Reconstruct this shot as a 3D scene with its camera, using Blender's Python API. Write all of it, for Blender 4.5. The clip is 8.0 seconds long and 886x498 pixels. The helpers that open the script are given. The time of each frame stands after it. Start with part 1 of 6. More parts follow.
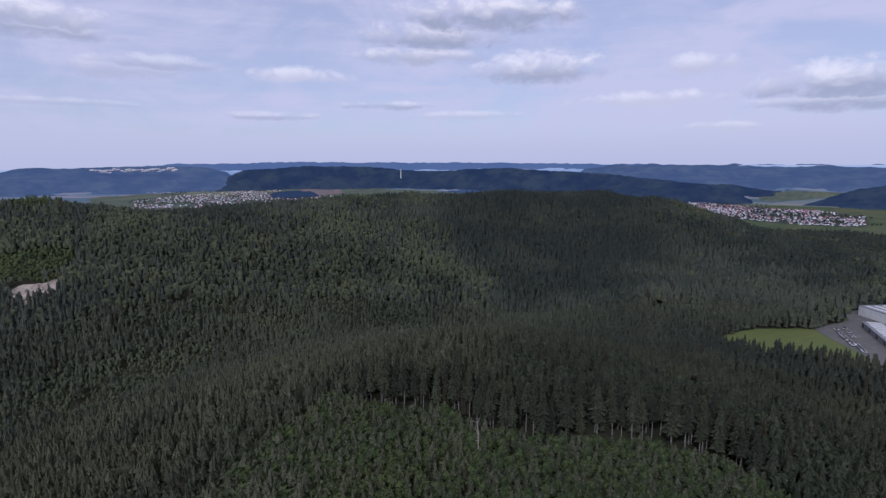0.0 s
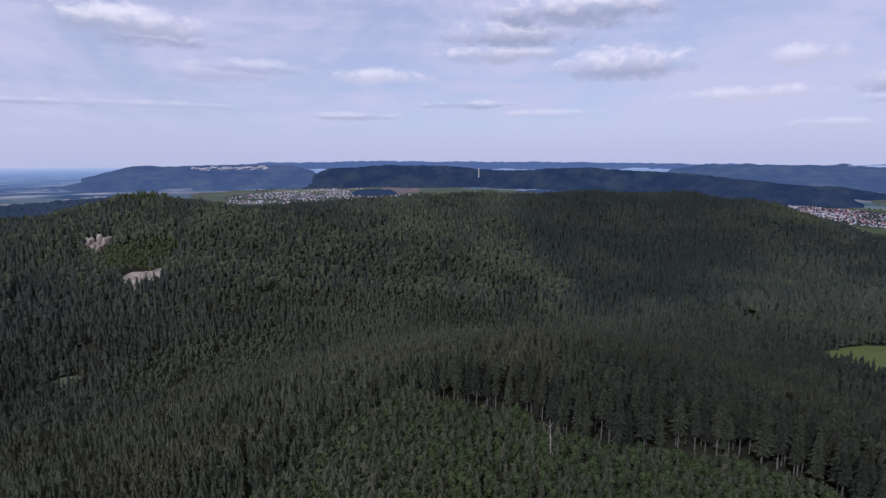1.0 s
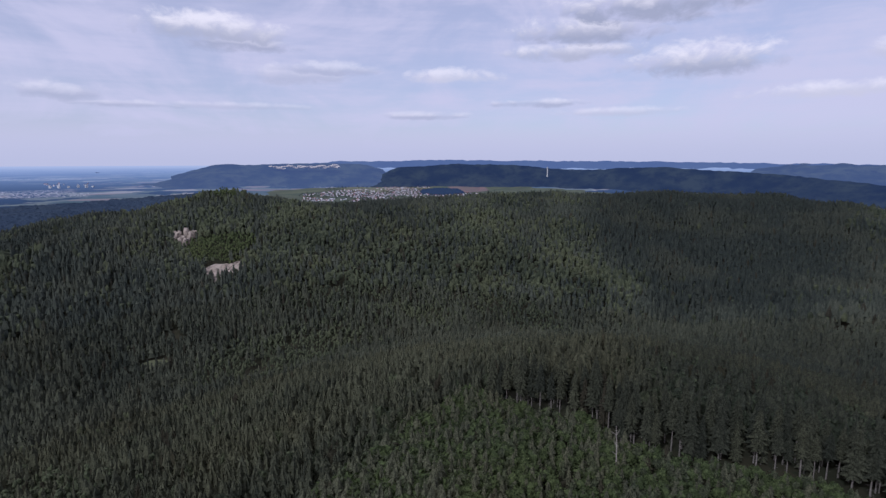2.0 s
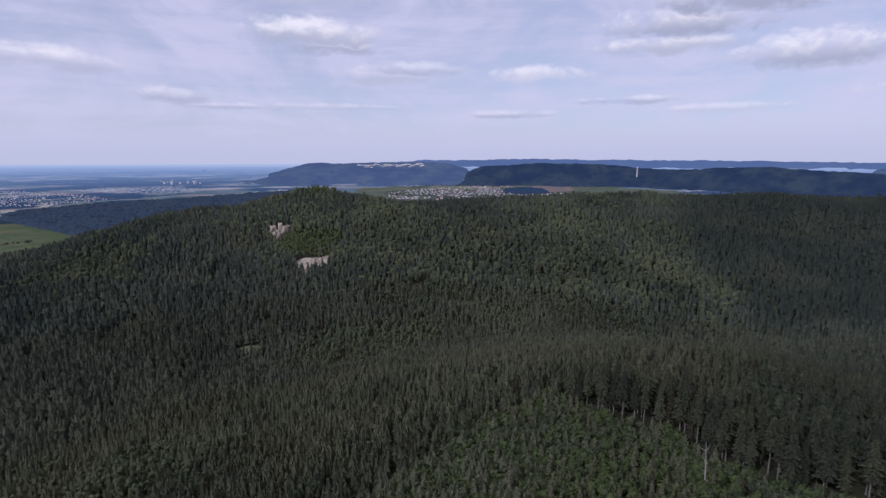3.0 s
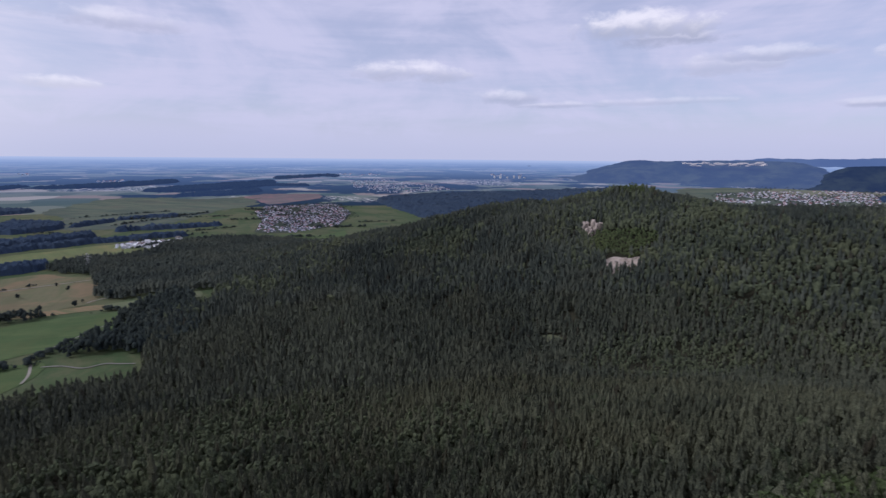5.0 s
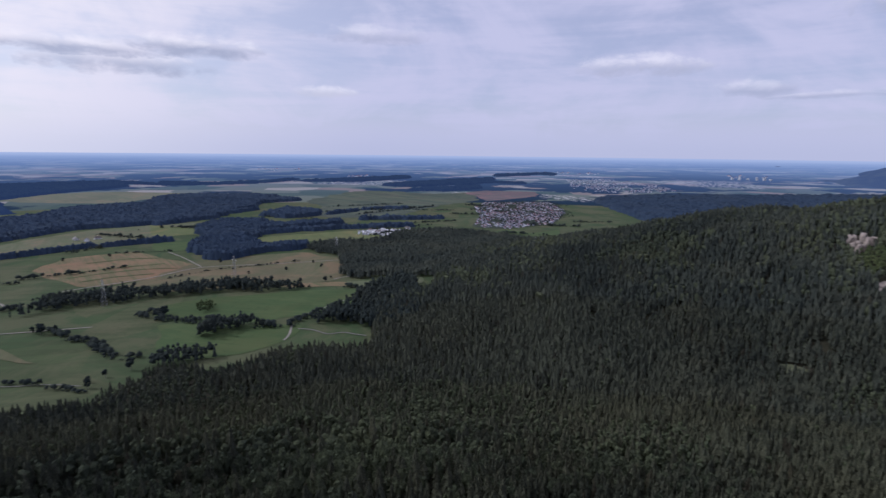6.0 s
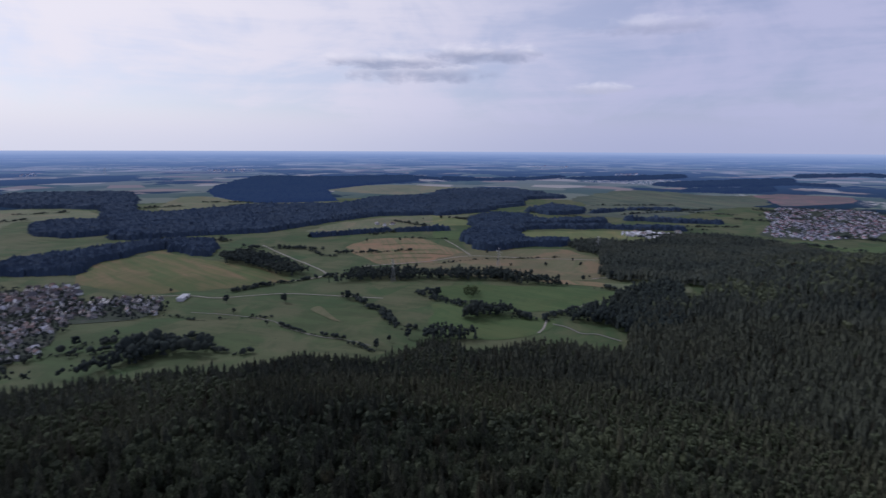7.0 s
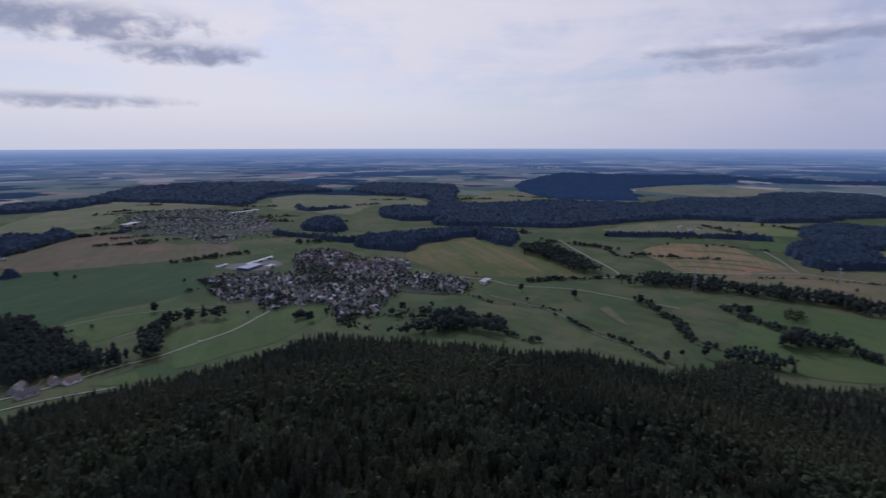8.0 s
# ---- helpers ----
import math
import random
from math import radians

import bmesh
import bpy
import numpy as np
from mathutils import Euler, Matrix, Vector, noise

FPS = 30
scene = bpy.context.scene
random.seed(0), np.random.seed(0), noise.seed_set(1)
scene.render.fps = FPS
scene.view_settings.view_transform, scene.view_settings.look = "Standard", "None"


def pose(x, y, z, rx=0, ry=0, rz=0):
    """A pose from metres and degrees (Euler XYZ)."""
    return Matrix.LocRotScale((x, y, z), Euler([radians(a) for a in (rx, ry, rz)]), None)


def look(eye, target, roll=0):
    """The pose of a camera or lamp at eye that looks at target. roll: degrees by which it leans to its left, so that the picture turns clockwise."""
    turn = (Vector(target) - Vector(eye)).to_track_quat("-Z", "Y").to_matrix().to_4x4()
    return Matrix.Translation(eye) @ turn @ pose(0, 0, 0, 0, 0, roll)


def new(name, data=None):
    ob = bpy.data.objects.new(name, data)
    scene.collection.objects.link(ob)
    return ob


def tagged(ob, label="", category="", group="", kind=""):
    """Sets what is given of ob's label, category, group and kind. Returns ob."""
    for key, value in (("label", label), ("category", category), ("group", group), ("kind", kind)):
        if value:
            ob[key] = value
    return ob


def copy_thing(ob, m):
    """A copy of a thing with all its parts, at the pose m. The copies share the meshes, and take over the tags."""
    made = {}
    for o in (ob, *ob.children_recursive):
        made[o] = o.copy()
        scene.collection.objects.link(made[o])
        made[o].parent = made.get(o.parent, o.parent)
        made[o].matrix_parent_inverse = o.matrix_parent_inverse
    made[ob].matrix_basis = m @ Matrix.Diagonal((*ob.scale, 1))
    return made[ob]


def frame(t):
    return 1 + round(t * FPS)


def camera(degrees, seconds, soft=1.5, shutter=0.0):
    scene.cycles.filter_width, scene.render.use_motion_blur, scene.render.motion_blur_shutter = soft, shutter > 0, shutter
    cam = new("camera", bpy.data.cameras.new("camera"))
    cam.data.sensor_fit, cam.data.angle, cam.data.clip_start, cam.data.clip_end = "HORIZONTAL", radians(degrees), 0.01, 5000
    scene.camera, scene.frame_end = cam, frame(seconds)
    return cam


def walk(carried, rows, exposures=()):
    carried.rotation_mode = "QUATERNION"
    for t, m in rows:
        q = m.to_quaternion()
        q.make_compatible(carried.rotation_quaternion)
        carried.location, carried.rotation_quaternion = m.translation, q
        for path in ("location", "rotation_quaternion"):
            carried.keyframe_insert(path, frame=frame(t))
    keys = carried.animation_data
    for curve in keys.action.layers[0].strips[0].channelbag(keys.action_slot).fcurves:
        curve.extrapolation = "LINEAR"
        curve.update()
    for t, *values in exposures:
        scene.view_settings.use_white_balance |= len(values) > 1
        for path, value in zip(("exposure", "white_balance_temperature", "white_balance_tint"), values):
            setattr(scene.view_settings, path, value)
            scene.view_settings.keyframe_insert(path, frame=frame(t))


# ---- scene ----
# The camera hangs over a wooded spur and only turns. Beyond 2.7 km the land is drawn in, on its own sight lines, to under 4.8 km.
EYE = 245.0
cam = camera(78.8, 8.0, soft=1.4, shutter=0.2)
TURN = [
    (0.0, 0.0, -9.06, 0.33), (0.5, 3.9, -9.09, 0.32), (1.0, 8.18, -9.11, 0.18), (1.5, 11.84, -9.14, 0.11),
    (3.0, 24.05, -9.3, -0.04), (3.5, 30.55, -9.34, -0.13), (4.0, 38.66, -9.46, -0.3), (5.5, 67.25, -9.95, -0.61),
    (6.0, 79.24, -10.15, -0.62), (6.5, 91.84, -10.35, -0.49), (7.0, 106.76, -10.59, -0.26), (7.5, 121.72, -10.78, -0.04),
    (8.0, 137.8, -10.89, 0.04),
]
walk(cam, [(t, pose(0, 0, EYE, 90 + pitch, roll, yaw)) for t, yaw, pitch, roll in TURN], [(0.0, 0.03, 5400, 17), (4.0, 0.12, 5600, 17), (5.5, 0.09, 5500, 16), (6.5, -0.08, 5400, 17), (7.2, -0.24, 5350, 17), (8.0, -0.40, 5300, 17)])

# ---- light ----
SUN_AZ, SUN_EL = 160.0, 39.0      # degrees left of the first view, and above the horizon
sun_data = bpy.data.lights.new("sun", "SUN")
sun_data.energy, sun_data.angle, sun_data.color = 1.6, radians(1.5), (1.0, 0.95, 0.88)
sun = new("sun", sun_data)
sun_dir = Vector((-math.sin(radians(SUN_AZ)) * math.cos(radians(SUN_EL)), math.cos(radians(SUN_AZ)) * math.cos(radians(SUN_EL)), math.sin(radians(SUN_EL))))
sun.matrix_world = look(sun_dir * 900, (0, 0, 0))

world = bpy.data.worlds.new("sky")
scene.world = world
world.use_nodes = True


class Nodes:
    """Short ways to add nodes to a tree."""

    def __init__(self, tree):
        self.tree = tree
        tree.nodes.clear()

    def add(self, kind):
        node = self.tree.nodes.new(kind)
        return node

    def link(self, a, b):
        self.tree.links.new(a, b)

    def put(self, socket, value):
        if isinstance(value, bpy.types.NodeSocket):
            self.link(value, socket)
        else:
            socket.default_value = value

    def math(self, op, a, b=0.0, c=0.0, clamp=False):
        node = self.add("ShaderNodeMath")
        node.operation, node.use_clamp = op, clamp
        for socket, value in zip(node.inputs, (a, b, c)):
            self.put(socket, value)
        return node.outputs[0]

    def step(self, value, low, high, to_low=0.0, to_high=1.0):
        node = self.add("ShaderNodeMapRange")
        node.interpolation_type = "SMOOTHSTEP"
        for socket, v in zip(node.inputs, (value, low, high, to_low, to_high)):
            self.put(socket, v)
        return node.outputs[0]

    def mix(self, fac, a, b, blend="MIX"):
        node = self.add("ShaderNodeMix")
        node.data_type, node.blend_type = "RGBA", blend
        self.put(node.inputs[0], fac)
        for socket, v in ((node.inputs[6], a), (node.inputs[7], b)):
            self.put(socket, v if isinstance(v, bpy.types.NodeSocket) else (*v, 1.0))
        return node.outputs[2]

    def noise(self, vector, scale, detail=3.0, rough=0.55, distort=0.0, dims="3D"):
        node = self.add("ShaderNodeTexNoise")
        node.noise_dimensions = dims
        self.link(vector, node.inputs["Vector"])
        for key, v in (("Scale", scale), ("Detail", detail), ("Roughness", rough), ("Distortion", distort)):
            node.inputs[key].default_value = v
        return node.outputs["Fac"]

    def tint(self):
        node = self.add("ShaderNodeAttribute")
        node.attribute_name = "tint"
        return node.outputs["Fac"]

    def scaled(self, vector, scale):
        node = self.add("ShaderNodeMapping")
        self.link(vector, node.inputs["Vector"])
        node.inputs["Scale"].default_value = scale
        return node.outputs[0]


# clouds: degrees left of the first view, degrees up, half width, half height, weight, greyness
CLOUDS = [
    (-5.0, 14.2, 8.5, 2.0, 1.0, 1.0), (0.8, 12.4, 6.5, 1.7, 1.0, 0.75), (2.2, 10.6, 6.0, 1.1, 0.95, 0.55), (-9.6, 9.0, 6.2, 1.7, 1.0, 0.7), (35.5, 11.0, 5.0, 1.0, 0.8, 0.9), (27.0, 9.0, 5.0, 0.8, 0.55, 0.7),
    (5.5, 5.8, 4.6, 0.5, 0.6, 0.9), (17.2, 4.6, 4.2, 0.4, 0.55, 0.9), (-35.4, 4.9, 6.0, 1.0, 0.8, 0.9), (-26.9, 3.2, 3.0, 0.5, 0.6, 0.3), (29.2, 8.4, 5.0, 1.2, 0.5, 0.6), (44.7, 5.1, 4.0, 0.4, 0.5, 0.9),
]
CLOUDS += [
    (49.5, 5.9, 3.6, 0.9, 0.5, 0.8), (112.0, 8.4, 6.0, 1.0, 0.8, 1.0), (103.2, 9.2, 6.0, 1.1, 0.8, 0.95), (162.5, 8.6, 6.5, 1.7, 1.0, 1.3), (172.0, 10.8, 11.0, 2.6, 1.0, 1.3), (172.0, 4.0, 8.0, 1.0, 0.85, 1.0), (14.3, 8.5, 4.6, 0.8, 0.8, 0.2),
    (-24.7, 8.8, 3.2, 1.0, 0.7, 0.35), (-20.3, 5.9, 6.0, 0.8, 0.8, 0.25), (-37.0, 6.4, 7.0, 1.9, 0.9, 0.85), (37.4, 12.0, 6.4, 1.6, 1.0, 0.6),
    (-2.5, 4.8, 5.5, 0.5, 0.5, 0.4), (60.1, 8.2, 5.6, 1.1, 0.8, 0.6),
    (35.5, 5.3, 6.5, 0.4, 0.35, 0.6), (17.6, 4.7, 5.0, 0.4, 0.35, 0.6), (91.2, 5.8, 2.8, 0.7, 0.75, 0.25), (109.2, 7.5, 7.2, 1.2, 0.7, 0.8),
    (86.3, 11.2, 6.0, 1.0, 0.5, 0.8), (38.7, 15.4, 7.0, 1.2, 0.5, 0.4),
]


def build_sky():
    n = Nodes(world.node_tree)
    way = n.add("ShaderNodeTexCoord").outputs["Generated"]
    split = n.add("ShaderNodeSeparateXYZ")
    n.link(way, split.inputs[0])
    x, y, z = split.outputs
    az = n.math("MULTIPLY", n.math("ARCTAN2", n.math("MULTIPLY", x, -1.0), y), 57.2958)
    az = n.math("ADD", az, n.math("MULTIPLY", n.math("LESS_THAN", az, -150.0), 360.0))
    el = n.math("MULTIPLY", n.math("ARCSINE", z), 57.2958)
    both = n.add("ShaderNodeCombineXYZ")
    n.link(az, both.inputs[0])
    n.link(n.math("MULTIPLY", el, 1.6), both.inputs[1])
    puffs = n.noise(both.outputs[0], 0.36, 9.0, 0.62, 0.3)
    wide = n.noise(both.outputs[0], 0.075, 5.0, 0.6, 0.6)
    flat = n.add("ShaderNodeCombineXYZ")
    n.link(n.math("MULTIPLY", az, 0.35), flat.inputs[0])
    n.link(n.math("MULTIPLY", el, 3.2), flat.inputs[1])
    streaks = n.noise(flat.outputs[0], 0.16, 5.0, 0.6, 0.3)
    air = n.add("ShaderNodeTexSky")
    air.sky_type, air.sun_disc, air.sun_elevation, air.sun_rotation = "NISHITA", False, radians(SUN_EL), radians(-SUN_AZ)
    air.altitude, air.air_density, air.dust_density, air.ozone_density = 700, 1.0, 1.6, 1.4
    lit = n.add("ShaderNodeVectorMath")
    lit.operation = "SCALE"
    n.link(air.outputs[0], lit.inputs[0])
    lit.inputs["Scale"].default_value = 0.085
    # a thin high veil over the blue, whiter towards the sun
    toward = n.add("ShaderNodeVectorMath")
    toward.operation = "DOT_PRODUCT"
    n.link(way, toward.inputs[0])
    toward.inputs[1].default_value = sun_dir
    glow = n.step(toward.outputs["Value"], 0.2, 1.0)
    veil_tone = n.mix(glow, (0.600, 0.562, 0.636), (1.10, 0.96, 0.82))
    veil = n.step(n.math("ADD", n.math("MULTIPLY", streaks, 0.35), n.math("MULTIPLY", wide, 0.65)), 0.38, 0.60, 0.58, 0.95)
    veil = n.math("MAXIMUM", veil, n.step(el, 8.0, 1.0, 0.0, 0.93))
    colour = n.mix(veil, lit.outputs[0], veil_tone)
    # the named clouds
    cover, shade = None, None
    for a, e, w, h, weight, grey in CLOUDS:
        du = n.math("DIVIDE", n.math("SUBTRACT", az, a), w)
        dv = n.math("DIVIDE", n.math("SUBTRACT", el, e), h)
        low = n.math("MINIMUM", dv, 0.0)
        d = n.math("ADD", n.math("MULTIPLY", du, du), n.math("ADD", n.math("MULTIPLY", dv, dv), n.math("MULTIPLY", n.math("MULTIPLY", low, low), 0.7)))
        body = n.math("SUBTRACT", n.math("MULTIPLY", n.math("SUBTRACT", puffs, 0.30), 4.6), d)
        m = n.step(body, -0.65, 1.05, 0.0, weight * 0.95)
        dark = n.math("MULTIPLY", n.step(n.math("ADD", dv, n.math("MULTIPLY", n.math("SUBTRACT", puffs, 0.5), 1.3)), 0.75, -0.35), min(1.3, 0.25 + grey))
        s = n.math("MULTIPLY", m, dark)
        cover = m if cover is None else n.math("MAXIMUM", cover, m)
        shade = s if shade is None else n.math("MAXIMUM", shade, s)
    shade = n.math("DIVIDE", shade, n.math("MAXIMUM", cover, 0.08))
    white = n.mix(glow, (0.86, 0.785, 0.755), (1.02, 0.91, 0.80))
    body_tone = n.mix(shade, white, (0.36, 0.365, 0.425))
    colour = n.mix(n.math("MULTIPLY", cover, 0.94), colour, body_tone)
    low = n.step(el, 4.5, -0.5)
    colour = n.mix(n.math("MULTIPLY", low, 0.6), colour, n.mix(glow, (0.46, 0.47, 0.555), (0.84, 0.80, 0.76)))
    out = n.add("ShaderNodeBackground")
    n.link(colour, out.inputs[0])
    out.inputs[1].default_value = 1.0
    n.link(out.outputs[0], n.add("ShaderNodeOutputWorld").inputs[0])


build_sky()

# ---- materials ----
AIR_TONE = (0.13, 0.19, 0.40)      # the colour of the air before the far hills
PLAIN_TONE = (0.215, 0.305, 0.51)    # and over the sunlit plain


def surface(name, colour, rough=0.9, bump=None, glow=0.0, metal=0.0, gloss=0.25, tone=AIR_TONE, thin=0.0):
    """A material from a function that gives the colour's socket; glow: the share of air-coloured emission, painted haze
    on far things; thin: the share of light that leaves let through.
    """
    mat = bpy.data.materials.new(name)
    mat.use_nodes = True
    n = Nodes(mat.node_tree)
    skin = n.add("ShaderNodeBsdfPrincipled")
    skin.inputs["Roughness"].default_value = rough
    skin.inputs["Metallic"].default_value = metal
    skin.inputs["Specular IOR Level"].default_value = gloss
    coords = n.add("ShaderNodeTexCoord").outputs["Object"]
    base = colour(n, coords) if callable(colour) else (*colour, 1.0)
    n.put(skin.inputs["Base Color"], base)
    if bump:
        scale, depth = bump
        b = n.add("ShaderNodeBump")
        b.inputs["Strength"].default_value, b.inputs["Distance"].default_value = 0.7, depth
        n.link(n.noise(coords, scale, 5.0, 0.6), b.inputs["Height"])
        n.link(b.outputs[0], skin.inputs["Normal"])
    end = skin.outputs[0]
    if thin:
        leaf = n.add("ShaderNodeBsdfTranslucent")
        n.put(leaf.inputs[0], base)
        pair = n.add("ShaderNodeMixShader")
        pair.inputs[0].default_value = thin
        n.link(end, pair.inputs[1])
        n.link(leaf.outputs[0], pair.inputs[2])
        end = pair.outputs[0]
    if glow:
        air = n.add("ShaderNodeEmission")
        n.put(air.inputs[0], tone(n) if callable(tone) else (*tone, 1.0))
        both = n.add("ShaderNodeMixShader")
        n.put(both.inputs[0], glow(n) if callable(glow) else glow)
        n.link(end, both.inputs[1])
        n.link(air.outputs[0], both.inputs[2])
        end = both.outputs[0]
    n.link(end, n.add("ShaderNodeOutputMaterial").inputs[0])
    return mat


def patchy(a, b, c, small, large, fine=0.0):
    """Three tones, mixed by noise at two sizes."""
    def colour(n, coords):
        tone = n.mix(n.step(n.noise(coords, large, 4.0, 0.6), 0.35, 0.65), a, b)
        tone = n.mix(n.step(n.noise(coords, small, 5.0, 0.65), 0.45, 0.75), tone, c)
        if fine:
            tone = n.mix(n.math("MULTIPLY", n.noise(coords, fine, 2.0), 0.35), tone, (0.02, 0.025, 0.015))
        return tone
    return colour


def banded(a, b, angle, width, strength=0.25):
    """Two crop tones in long soft streaks along one direction, with tan patches and darker patches at two sizes."""
    def colour(n, coords):
        turn = n.add("ShaderNodeMapping")
        n.link(coords, turn.inputs["Vector"])
        turn.inputs["Rotation"].default_value = (0, 0, radians(angle))
        lanes = n.noise(n.scaled(turn.outputs[0], (0.8 / width, 0.12 / width, 0.0)), 1.0, 4.0, 0.6, 1.4)
        lines = n.noise(n.scaled(turn.outputs[0], (3.2 / width, 0.06 / width, 0.0)), 1.0, 2.0, 0.5)
        fac = n.math("ADD", n.step(lanes, 0.38, 0.62, 0.0, 0.75), n.step(lines, 0.52, 0.64, 0.0, strength), clamp=True)
        tone = n.mix(fac, a, b)
        tone = n.mix(n.step(n.noise(coords, 0.0085, 5.0, 0.65, 0.6), 0.47, 0.66, 0.0, 0.7), tone, (a[0] * 1.45, a[1] * 1.08, a[2] * 1.15))
        tone = n.mix(n.step(n.noise(coords, 0.0042, 4.0, 0.6, 0.8), 0.45, 0.62, 0.0, 0.45), tone, tuple(v * 0.72 for v in a))
        return n.mix(n.step(n.noise(coords, 0.05, 5.0, 0.7), 0.5, 0.8, 0.0, 0.5), tone, tuple(v * 0.62 for v in a))
    return colour


def leafy(dark, pale, single=False, depth=0.8):
    """Foliage: each tree has its own tint between the two tones, with mottling whose dark part paints shaded gaps."""
    def colour(n, coords):
        if single:
            tint = n.add("ShaderNodeObjectInfo").outputs["Random"]
        else:
            tint = n.tint()
        tone = n.mix(tint, dark, pale)
        tone = n.mix(n.step(tint, 0.96, 0.99), tone, (0.050, 0.044, 0.032))
        tone = n.mix(n.step(n.noise(coords, 0.011, 4.0, 0.6), 0.46, 0.66, 0.0, 0.35), tone, (pale[0] * 1.0, pale[1] * 0.9, pale[2] * 0.78))
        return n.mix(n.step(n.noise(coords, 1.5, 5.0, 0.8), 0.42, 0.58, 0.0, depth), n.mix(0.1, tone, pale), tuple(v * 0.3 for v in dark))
    return colour


def tinted(stops):
    """Colour by the tint of a joined piece."""
    def colour(n, coords):
        ramp = n.add("ShaderNodeValToRGB")
        ramp.color_ramp.interpolation = "CONSTANT"
        n.link(n.tint(), ramp.inputs[0])
        while len(ramp.color_ramp.elements) < len(stops):
            ramp.color_ramp.elements.new(0.5)
        for i, (stop, tone) in enumerate(zip(ramp.color_ramp.elements, stops)):
            stop.position, stop.color = i / len(stops), (*tone, 1.0)
        return n.mix(n.step(n.noise(coords, 0.35, 4.0), 0.4, 0.75, 0.0, 0.35), ramp.outputs[0], (0.06, 0.055, 0.05))
    return colour


def own_tint(stops):
    """Colour by the object's own random number."""
    def colour(n, coords):
        ramp = n.add("ShaderNodeValToRGB")
        ramp.color_ramp.interpolation = "CONSTANT"
        n.link(n.add("ShaderNodeObjectInfo").outputs["Random"], ramp.inputs[0])
        while len(ramp.color_ramp.elements) < len(stops):
            ramp.color_ramp.elements.new(0.5)
        for i, (stop, tone) in enumerate(zip(ramp.color_ramp.elements, stops)):
            stop.position, stop.color = i / len(stops), (*tone, 1.0)
        return n.mix(n.step(n.noise(coords, 0.5, 5.0), 0.4, 0.75, 0.0, 0.4), ramp.outputs[0], (0.08, 0.07, 0.06))
    return colour



def parcels(n, coords):
    """Meadow land in parcels of slightly different grass, with mown streaks."""
    warp = n.add("ShaderNodeVectorMath")
    warp.operation = "ADD"
    n.link(n.scaled(coords, (0.0075, 0.0125, 0.0)), warp.inputs[0])
    shift = n.add("ShaderNodeTexNoise")
    n.link(coords, shift.inputs["Vector"])
    shift.inputs["Scale"].default_value = 0.004
    n.link(n.scaled(shift.outputs["Color"], (0.9, 0.9, 0.0)), warp.inputs[1])
    cells = n.add("ShaderNodeTexVoronoi")
    cells.feature, cells.voronoi_dimensions = "F1", "2D"
    n.link(warp.outputs[0], cells.inputs["Vector"])
    cells.inputs["Scale"].default_value = 1.0
    pick = n.add("ShaderNodeSeparateColor")
    n.link(cells.outputs["Color"], pick.inputs[0])
    tone = n.mix(pick.outputs[0], (0.042, 0.074, 0.032), (0.066, 0.088, 0.040))
    tone = n.mix(n.step(pick.outputs[1], 0.78, 0.86, 0.0, 0.4), tone, (0.125, 0.114, 0.066))
    streak = n.noise(n.scaled(coords, (0.05, 0.010, 0.05)), 1.0, 4.0, 0.6)
    tone = n.mix(n.step(streak, 0.40, 0.62, 0.0, 0.65), tone, (0.044, 0.058, 0.028))
    tone = n.mix(n.step(n.noise(coords, 0.009, 5.0, 0.65, 0.6), 0.44, 0.62, 0.0, 0.65), tone, (0.100, 0.102, 0.058))
    return n.mix(n.step(n.noise(coords, 0.22, 3.0, 0.7), 0.55, 0.75, 0.0, 0.4), tone, (0.026, 0.034, 0.018))


# the last, pale tone paints the roofs that catch the sun
ROOFS = [(0.080, 0.052, 0.055), (0.055, 0.047, 0.055), (0.046, 0.050, 0.066), (0.140, 0.080, 0.072), (0.056, 0.058, 0.070), (0.040, 0.045, 0.062), (0.075, 0.052, 0.056), (0.050, 0.049, 0.060), (0.105, 0.060, 0.058), (0.060, 0.047, 0.052), (0.40, 0.41, 0.46)]
PLASTER = [(0.80, 0.80, 0.84), (0.46, 0.46, 0.48), (0.84, 0.85, 0.88), (0.34, 0.34, 0.35), (0.60, 0.59, 0.60)]

# the last, very light roof tone is a painted sun glint
TOWN_ROOFS = [(0.27, 0.100, 0.072), (0.17, 0.075, 0.062), (0.055, 0.056, 0.068), (0.26, 0.110, 0.082), (0.065, 0.058, 0.064), (0.60, 0.59, 0.62)]
TOWN_PLASTER = [(0.86, 0.86, 0.89), (0.70, 0.69, 0.70), (0.88, 0.88, 0.91), (0.45, 0.44, 0.45)]

M = {}
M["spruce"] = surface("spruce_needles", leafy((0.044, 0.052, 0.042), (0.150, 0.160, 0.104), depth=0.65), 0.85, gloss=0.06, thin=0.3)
# slope and hill spruce turn bluer with distance: haze painted into the needles
M["slope_spruce"] = surface("hazed_slope_spruce_needles", leafy((0.042, 0.052, 0.046), (0.142, 0.156, 0.112), depth=0.6), 0.85, gloss=0.06, thin=0.3)
M["hill_spruce"] = surface("hazed_hill_spruce_needles", leafy((0.039, 0.051, 0.050), (0.132, 0.150, 0.118), depth=0.55), 0.85, gloss=0.06, thin=0.3)
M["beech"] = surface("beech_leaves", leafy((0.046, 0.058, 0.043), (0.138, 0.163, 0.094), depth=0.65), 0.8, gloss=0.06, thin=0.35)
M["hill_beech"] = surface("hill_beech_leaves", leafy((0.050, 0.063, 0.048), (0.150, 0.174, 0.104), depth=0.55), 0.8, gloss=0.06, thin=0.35)
